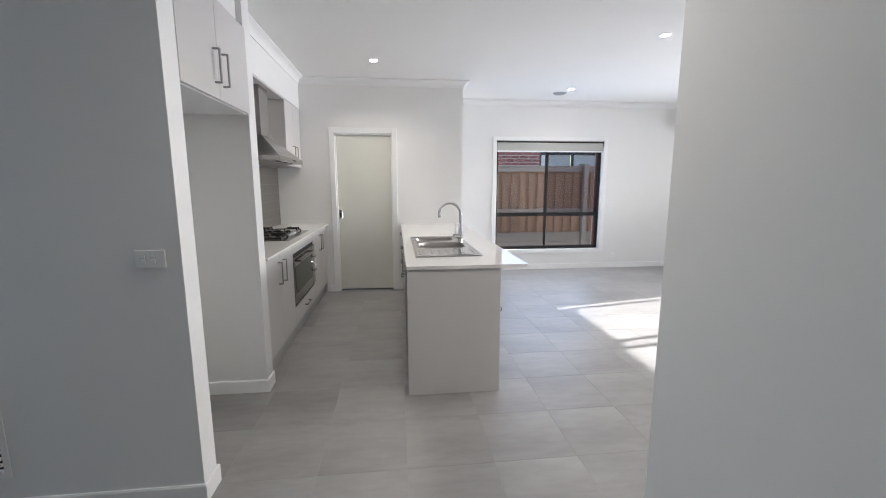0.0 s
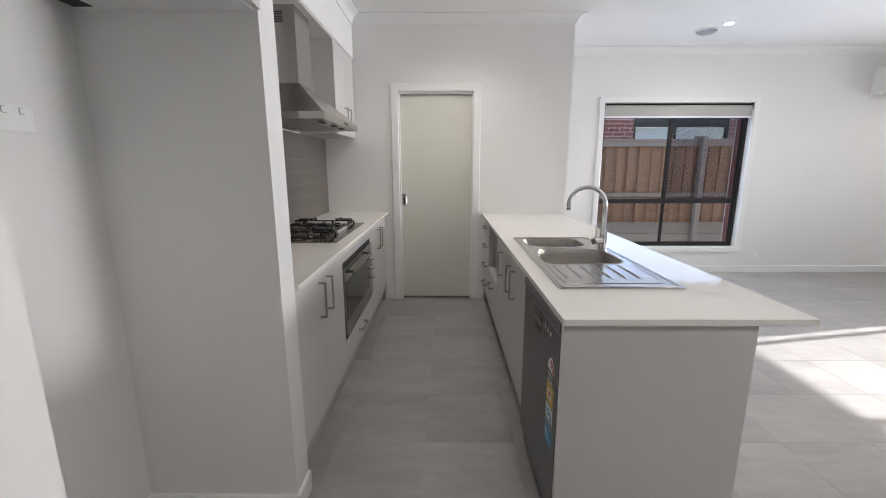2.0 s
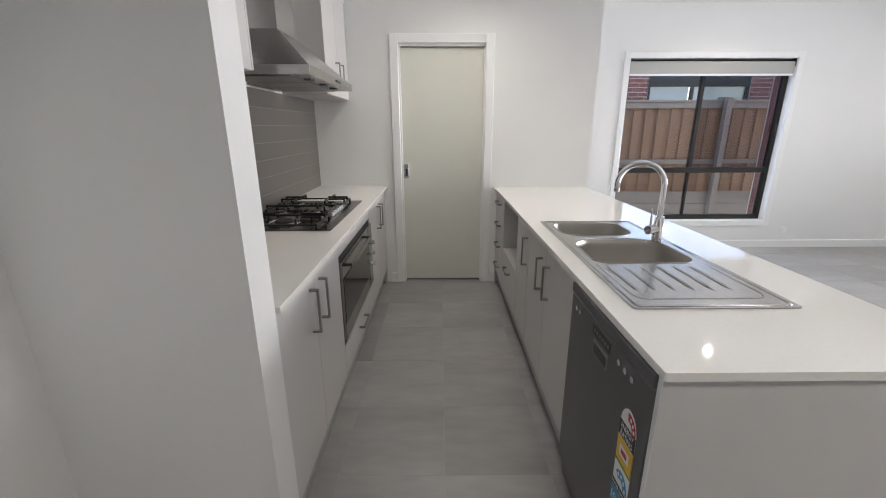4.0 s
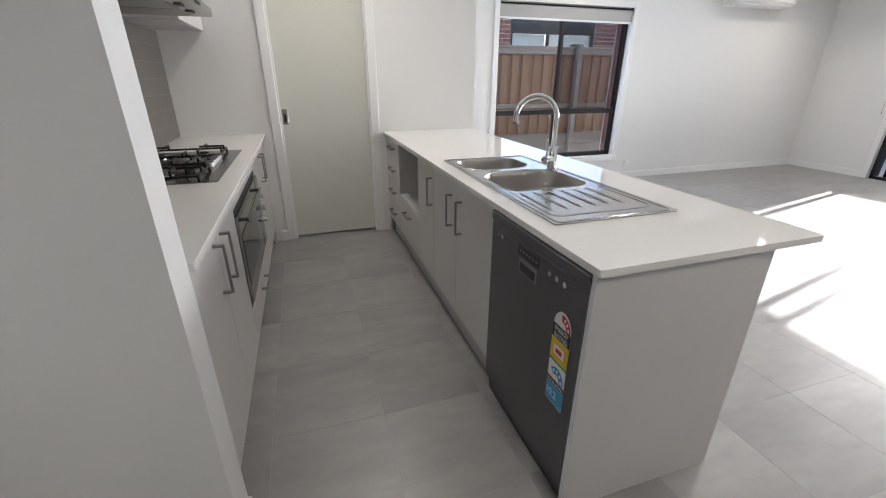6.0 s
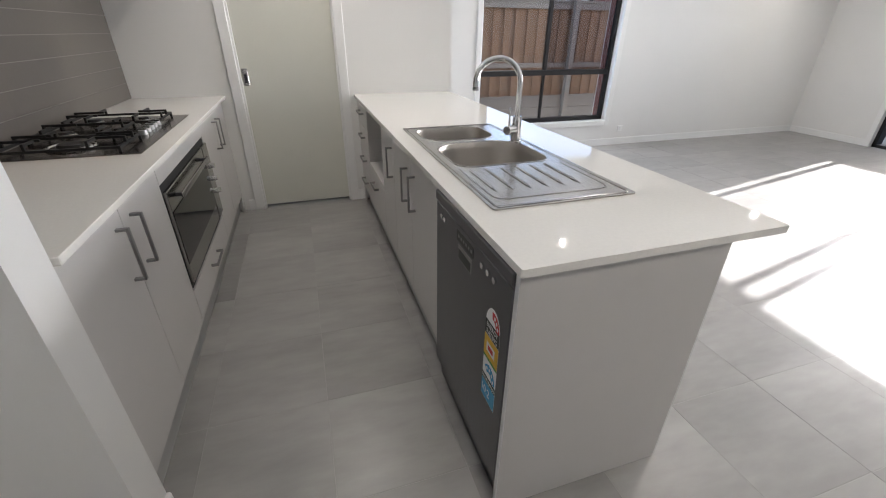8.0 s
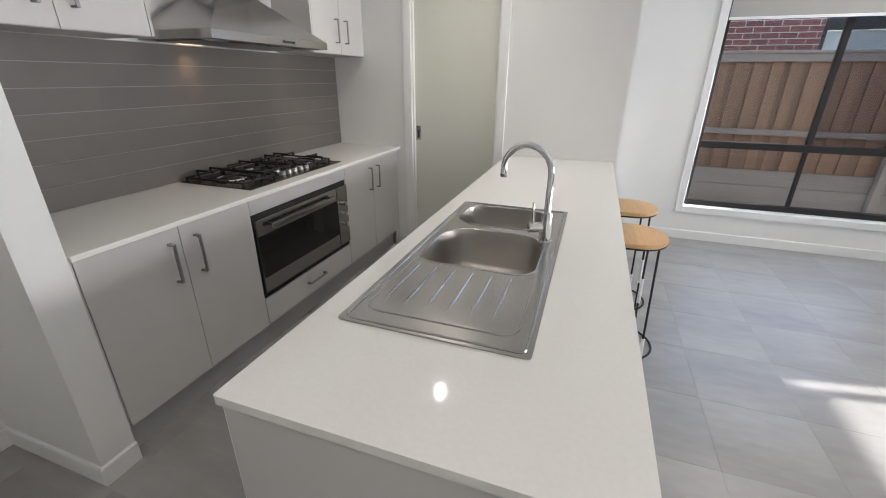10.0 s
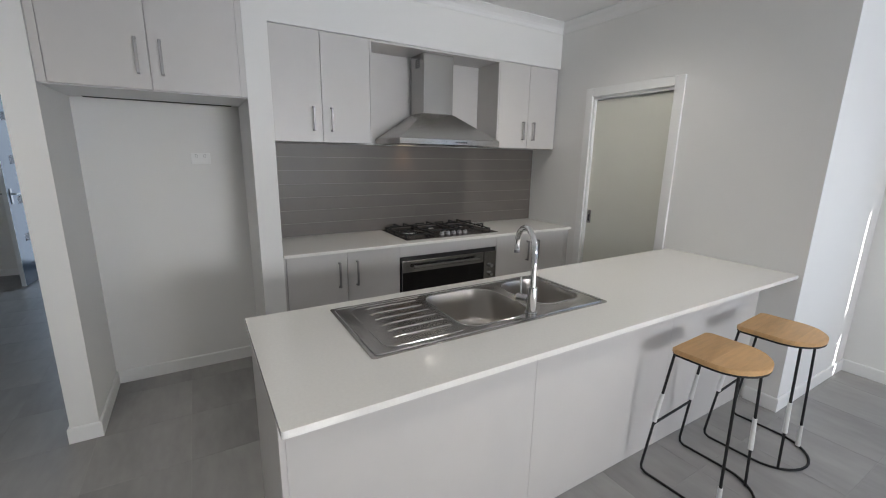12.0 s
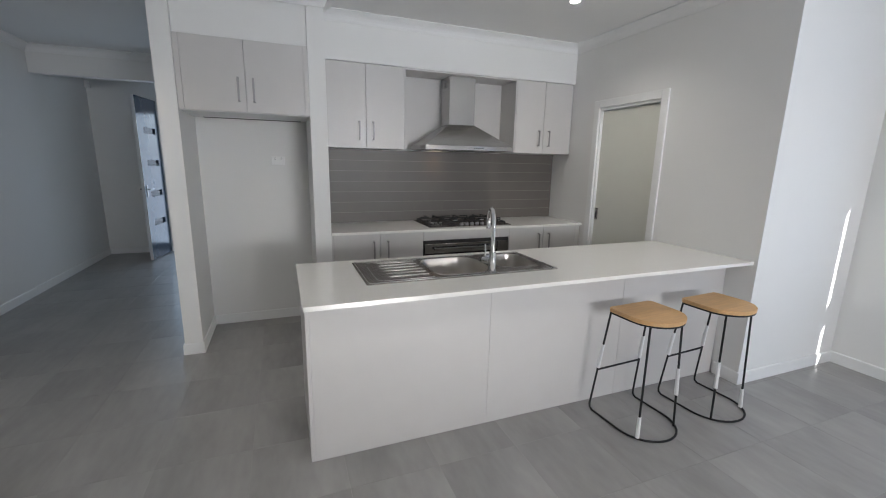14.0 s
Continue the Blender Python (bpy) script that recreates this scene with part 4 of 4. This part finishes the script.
def stool(low_side):
    """low_side: which of the two outer legs has its wrap at the foot."""
    s = thing("bar_stool", 0, 0, 0, "oak-seated black wire stool with white foam wrap on its legs", "stool", "stools at the island")
    xs, xt, hw = -0.155, 0.180, 0.176
    out = [(xs + 0.02, -hw), (0.02, -hw)] + [(0.02 + (xt - 0.02) * math.sin(radians(a)), -hw * math.cos(radians(a))) for a in range(10, 180, 10)] + [(0.02, hw), (xs + 0.02, hw), (xs, hw - 0.02), (xs, -hw + 0.02)]
    cuts = [xs - 0.01, -0.072, 0.011, 0.094, xt + 0.01]
    for a, b in zip(cuts, cuts[1:]):
        bm = plate(bmesh.new(), clip_x(clip_x(out, a + 0.0002, 1), b - 0.0002, -1), [], SEAT - 0.024, SEAT)
        edge = [e for e in bm.edges if e.calc_face_angle(0) > 0.9 and not any(all(abs(v.co.x - c) < 0.001 for v in e.verts) for c in cuts[1:-1])]
        bmesh.ops.bevel(bm, geom=edge, offset=0.003, segments=2, affect="EDGES")
        part("seat_board", bm, OAK, s, "light oak seat stave")
    part("seat_ring", tube(bmesh.new(), [(x * 0.96, y * 0.95, SEAT - 0.030) for x, y in out], 0.006, 8, True), BLACK, s, "", True)
    bw, bx = 0.190, -0.185
    r = 0.0062
    loop = [(bx + 0.0, -bw, 0.0065), (0.03, -bw, 0.0065)] + [(0.03 + 0.185 * math.sin(radians(a)), -bw * math.cos(radians(a)), 0.0065) for a in range(12, 180, 12)] + [(0.03, bw, 0.0065), (bx, bw, 0.0065)]
    up = lambda k: [(bx - 0.018, k * bw, 0.018), (bx - 0.022, k * bw, 0.04), (-0.140, k * 0.160, SEAT - 0.030)]
    part("base_loop", tube(bmesh.new(), loop, r, 10), BLACK, s, "", True)
    for k in (-1, 1):
        leg = part("leg", tube(bmesh.new(), [(bx + 0.002, k * bw, 0.0065)] + up(k), r, 10), BLACK, s, "", True)
        a, b = Vector((bx - 0.022, k * bw, 0.04)), Vector((-0.140, k * 0.160, SEAT - 0.030))
        part("foam_wrap", cyl(bmesh.new(), a.lerp(b, 0.41), a.lerp(b, 0.66), 0.0115, 0.0095), FOAM, leg, "white foam wrap", True)
        a, b = Vector((0.135, k * 0.150 - 0.008, 0.0075)), Vector((0.115, k * 0.128 - 0.010, SEAT - 0.030))
        leg = part("leg", tube(bmesh.new(), [a, b], r, 10), BLACK, s, "", True)
        lo, hi = (0.01, 0.20) if k == low_side else (0.31, 0.56)
        part("foam_wrap", cyl(bmesh.new(), a.lerp(b, lo), a.lerp(b, hi), 0.0115, 0.0095), FOAM, leg, "white foam wrap", True)
    a, b = Vector((bx - 0.022, 0, 0.04)), Vector((-0.140, 0, SEAT - 0.030))
    q = a.lerp(b, 0.385)
    part("footrest", cyl(bmesh.new(), (q.x, -0.178, q.z), (q.x, 0.178, q.z), r), BLACK, s, "", True)
    return s


st = stool(-1)
st.matrix_basis = pose(1.066, 4.832, 0, 0, 0, 3)
st = stool(1)
st.matrix_basis = pose(1.075, 5.410, 0, 0, 0, 4)

# ---- fittings ----


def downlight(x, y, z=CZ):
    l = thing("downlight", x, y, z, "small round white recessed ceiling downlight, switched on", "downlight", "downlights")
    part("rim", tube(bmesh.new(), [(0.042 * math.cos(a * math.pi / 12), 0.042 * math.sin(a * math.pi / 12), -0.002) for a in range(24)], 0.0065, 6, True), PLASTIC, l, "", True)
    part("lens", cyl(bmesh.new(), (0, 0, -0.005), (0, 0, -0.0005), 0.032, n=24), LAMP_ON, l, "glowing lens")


# fittings for the real lamps and for the two added out of view
for x, y in DOWNLIGHTS_AND_FILL:
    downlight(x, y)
vent = thing("ceiling_vent", 2.48, 6.34, CZ, "round white ceiling vent", "vent")
part("flange", cyl(bmesh.new(), (0, 0, -0.008), (0, 0, -0.0005), 0.125, n=28), PLASTIC, vent, "", True)
part("cone", cyl(bmesh.new(), (0, 0, -0.026), (0, 0, -0.0085), 0.07, 0.10, n=28), NICKEL, vent, "", True)

ac = thing("air_conditioner", 5.42, WN, 2.20, "white wall-mounted split air conditioner", "air conditioner")
bm = prism(bmesh.new(), [(0, 0.0), (-0.15, 0.0), (-0.215, 0.05), (-0.215, 0.28), (-0.19, 0.30), (0, 0.30)], "x", -0.52, 0.52)
part("casing", bm, PLASTIC, ac)
part("louvre", B(-0.47, 0.47, -0.205, -0.150, 0.012, 0.022), TRIM, ac)
part("front_panel", B(-0.515, 0.515, -0.222, -0.2155, 0.06, 0.275, 0.003), PLASTIC, ac)
part("badge", B(0.10, 0.15, -0.2232, -0.2222, 0.13, 0.14), NICKEL, ac)


def wall_plate(name, label, m, w, h, kids):
    """A cover plate lying in the xz plane, facing -y before the pose m."""
    p = new(name)
    p.matrix_basis = m
    tagged(p, label, "wall plate")
    part("plate", B(-w / 2, w / 2, -0.010, -0.0005, -h / 2, h / 2, 0.003, seg=2), PLASTIC, p)
    for nm, a, b, c, d in kids:
        # grey rim behind each rocker draws the shadow line along its edges
        seat = part("recess_shade", B(a - 0.0012, b + 0.0012, -0.0106, -0.0101, c - 0.0012, d + 0.0012), NICKEL, p)
        part(nm, B(a, b, -0.0135, -0.0107, c, d, 0.001), PLASTIC, seat)
    return p


wall_plate("light_switch", "white light switch plate with two rockers and an intercom dial", pose(-0.915, 2.10, 1.125), 0.116, 0.074,
           [("rocker", -0.038, -0.017, 0.006, 0.026), ("rocker", -0.038, -0.017, -0.019, 0.002), ("dial", 0.000, 0.020, 0.006, 0.024), ("rocker", 0.000, 0.022, -0.019, 0.002)])
wall_plate("power_socket", "white double power socket in the fridge space", pose(KW, 2.86, 1.51, 0, 0, 90), 0.116, 0.074,
           [("switch", -0.03, -0.018, 0.010, 0.026), ("switch", 0.018, 0.03, 0.010, 0.026)])
wall_plate("wall_outlet", "small white wall outlet above the skirting board", pose(3.80, WN, 0.215), 0.075, 0.075, [("socket", -0.012, 0.012, -0.010, 0.010)])
grille = thing("return_air_grille", -1.825, 2.10, 0.45, "white slatted return air grille in the hall wall", "grille")
part("frame", B(-0.26, 0.26, -0.004, -0.0005, -0.26, 0.26), PLASTIC, grille)
for k in range(17):
    z = -0.232 + 0.029 * k
    part("slat", B(-0.235, 0.235, -0.012, -0.0045, z, z + 0.013), PLASTIC, grille)
    part("slot", B(-0.235, 0.235, -0.0048, -0.0042, z + 0.0135, z + 0.0285), DARKPL, grille)
pir = thing("motion_sensor", -5.10, 0.31, 2.55, "small white alarm motion sensor high in the hall corner", "sensor")
part("case", B(-0.035, 0.035, -0.035, 0.03, -0.055, 0.055, 0.012, seg=2), PLASTIC, pir)
gap = thing("cabinet_cutout", KW + 0.20, 2.45, 1.8570, "rough cable cut-out under the fridge cabinet", "cut-out")
part("hole", B(-0.15, -0.09, -0.15, 0.62, -0.0015, -0.0002), GAP, gap)

# ---- outdoors ----
setting("ground", B(-60, 80, -60, 80, -0.40, -0.16), GROUND, "bare gravelly ground")
setting("path", B(EX + 0.25, 9.9, 0.5, 7.2, -0.16, -0.06, 0.01), CONCRETE, "grey concrete paving outside the sliding door")
setting("entry_path", B(-11, -5.3, 0.6, 2.6, -0.16, -0.04, 0.01), CONCRETE, "grey concrete entry path")


def fence(name, label, length, height, m, near, far):
    """Palings along x from the fence's origin, with a plinth, rails, posts and a capping."""
    f = new(name)
    f.matrix_basis = m
    tagged(f, label, "fence")
    me = bpy.data.meshes.new("paling")
    bm = B(-0.062, 0.062, 0, 0.014, 0.14, height - 0.02, 0.003)
    bm.to_mesh(me)
    bm.free()
    me.materials.append(PALING)
    k, x = 0, 0.06
    while x < length:
        piece("paling", me, f, pose(x, -0.018 if k % 2 else 0.0, random.uniform(-0.006, 0.006), 0, random.uniform(-0.4, 0.4), 0))
        x += 0.098
        k += 1
    part("capping", B(0, length, -0.065, 0.05, height - 0.01, height + 0.025, 0.004), WEATHERED, f, "weathered timber capping")
    part("fascia", B(0, length, -0.052, -0.0335, height - 0.10, height - 0.011, 0.003), WEATHERED, f, "weathered timber fascia board")
    part("plinth", B(0, length, -0.06, -0.0345, 0.19, 0.39, 0.004), WEATHERED, f, "weathered timber plinth board")
    part("plinth", B(0, length, -0.058, -0.0345, -0.16, 0.184, 0.004), WEATHERED, f, "weathered timber plinth board")
    part("rail", B(0, length, -0.075, -0.0345, 0.835, 0.905, 0.004), WEATHERED, f, "timber rail")
    x = near
    while x < far:
        part("post", B(x - 0.05, x + 0.05, 0.016, 0.10, -0.16, height - 0.015, 0.004), WEATHERED, f)
        part("post", B(x - 0.045, x + 0.045, -0.165, -0.0765, -0.16, height + 0.055, 0.004), WEATHERED, f, "weathered timber post")
        part("post_cap", B(x - 0.07, x + 0.07, -0.07, 0.07, height + 0.026, height + 0.07, 0.006), WEATHERED, f)
        x += 2.4
    return f


fence("fence", "brown timber paling fence with a grey capping beside the house", 10.0, 1.79, pose(-0.5, 9.0, 0), 4.64, 9.9)
fence("fence", "brown timber paling fence at the end of the yard", 12.0, 1.80, pose(10.5, 10.5, 0, 0, 0, -90), 1.2, 11.0)

# the roof is added out of view to keep sky off the glossy entry door
porch = thing("porch", -6.6, 1.6, -0.16, "entry porch with a red brick side wall and an added unseen roof", "porch")
part("side_wall", B(-1.4, 1.3, 1.0, 1.11, 0, 2.6), BRICK, porch, "red brick side wall")
part("roof", B(-1.6, 1.3, -1.6, 1.2, 2.601, 2.8), CEIL, porch, "added unseen white porch ceiling")

# neighbour's brick house behind the fence
house = thing("neighbour_house", 4.0, 10.9, -0.16, "red brick house with a dark-framed window behind the fence", "house")
NX0, NX1, NZ0, NZ1 = -0.18, 1.88, 1.05, 2.60
bm = bmesh.new()
box(bm, -6.0, NX0, 0.012, 0.25, 0, 3.2)
box(bm, NX1, 7.0, 0.012, 0.25, 0, 3.2)
box(bm, NX0, NX1, 0.012, 0.25, 0, NZ0)
box(bm, NX0, NX1, 0.012, 0.25, NZ1, 3.2)
wallp = part("wall", bm, MORTAR, house, "red brick wall with pale mortar")
part("eave", B(-6.3, 7.3, -0.45, 0.6, 3.201, 3.32), PLASTIC, house, "pale eave")
bm = prism(bmesh.new(), [(-0.5, 3.321), (5.5, 3.321), (2.5, 4.6)], "x", -6.4, 7.4)
part("roof", bm, ROOF, house, "dark tiled roof")
wdw = part("window", B(NX0 + 0.002, NX1 - 0.002, 0.03, 0.09, NZ0 + 0.002, NZ0 + 0.06), ALU, house, "dark-framed window with pale blinds")
bm = B(NX0 + 0.002, NX0 + 0.06, 0.03, 0.09, NZ0 + 0.06, NZ1 - 0.002)
box(bm, NX1 - 0.06, NX1 - 0.002, 0.03, 0.09, NZ0 + 0.06, NZ1 - 0.002)
box(bm, NX0 + 0.06, NX1 - 0.06, 0.03, 0.09, NZ1 - 0.26, NZ1 - 0.002)
box(bm, 0.70, 0.76, 0.03, 0.09, NZ0 + 0.06, NZ1 - 0.26)
part("frame", bm, ALU, wdw)
for a, b in ((NX0 + 0.06, 0.70), (0.76, NX1 - 0.06)):
    part("pane", B(a, b, 0.055, 0.062, NZ0 + 0.06, NZ1 - 0.26), GLASS, wdw)
    part("blind", B(a, b, 0.12, 0.125, NZ0 + 0.06, NZ1 - 0.26), PAPER, wdw, "pale drawn blind")
me = bpy.data.meshes.new("brick")
bm = B(0.005, 0.235, 0, 0.02, 0.005, 0.081, 0.003)
bm.to_mesh(me)
bm.free()
me.materials.append(BRICK)
for r in range(19, 32):
    for k in range(-11, 15):
        x = 0.24 * k + (0.12 if r % 2 else 0)
        z = 0.086 * r
        if x + 0.24 > NX0 and x < NX1 and z + 0.086 > NZ0 and z < NZ1:
            for a, b in ((x + 0.005, NX0 - 0.002), (NX1 + 0.002, x + 0.235)):
                if 0.03 < b - a < 0.23:
                    part("brick", B(a, b, 0.007, 0.027, z + 0.005, z + 0.081, 0.003), BRICK, wallp)
            continue
        piece("brick", me, wallp, pose(x, 0.007, z))
bm = bmesh.new()
for r in range(0, 37):
    for k in range(-24, 28):
        x = 0.24 * k + (0.12 if r % 2 else 0)
        z = 0.086 * r
        if (19 <= r < 32 and -11 <= k < 15) or (x + 0.24 > NX0 and x < NX1 and z + 0.086 > NZ0 and z < NZ1):
            continue
        vs = [bm.verts.new(p) for p in ((x + 0.005, 0.008, z + 0.005), (x + 0.235, 0.008, z + 0.005), (x + 0.235, 0.008, z + 0.081), (x + 0.005, 0.008, z + 0.081))]
        ws = [bm.verts.new((v.co.x, 0.0125, v.co.z)) for v in vs]
        bm.faces.new(vs)
        for i in range(4):
            bm.faces.new((vs[i - 1], ws[i - 1], ws[i], vs[i]))
tagged(part("brickwork", bm, BRICK, wallp), kind="stuff")

# ---- floor tiles ----
TP, TX, TY = 0.4487, 0.122, 2.657


def tile_mesh(w, d):
    me = bpy.data.meshes.new("floor_tile")
    bm = B(0.0011, w - 0.0011, 0.0011, d - 0.0011, -0.010, 0.0, 0.0004)
    bm.to_mesh(me)
    bm.free()
    me.materials.append(TILE)
    return me


ROOMS = ((KW - 0.05, JX, 1.3, KN), (JX - 0.1, EX, 1.3, WN), (-5.24, 0.9, 0.2, 1.4), (-5.24, KW, 1.3, 2.2), (-0.8, 0.9, -1.55, 0.3))
meshes = {}
for i in range(-13, 17):
    for j in range(-10, 11):
        x, y = TX + TP * i, TY + TP * j
        if not any(x < b and x + TP > a and y < d and y + TP > c for a, b, c, d in ROOMS):
            continue
        if x > JX and y + TP < 1.30:
            continue
        w, d = min(TP, EX - x), min(TP, WN - y)
        if w < 0.02 or d < 0.02:
            continue
        key = (round(w, 3), round(d, 3))
        if key not in meshes:
            meshes[key] = tile_mesh(w, d)
        piece("floor_tile", meshes[key], floor, pose(x, y, 0))
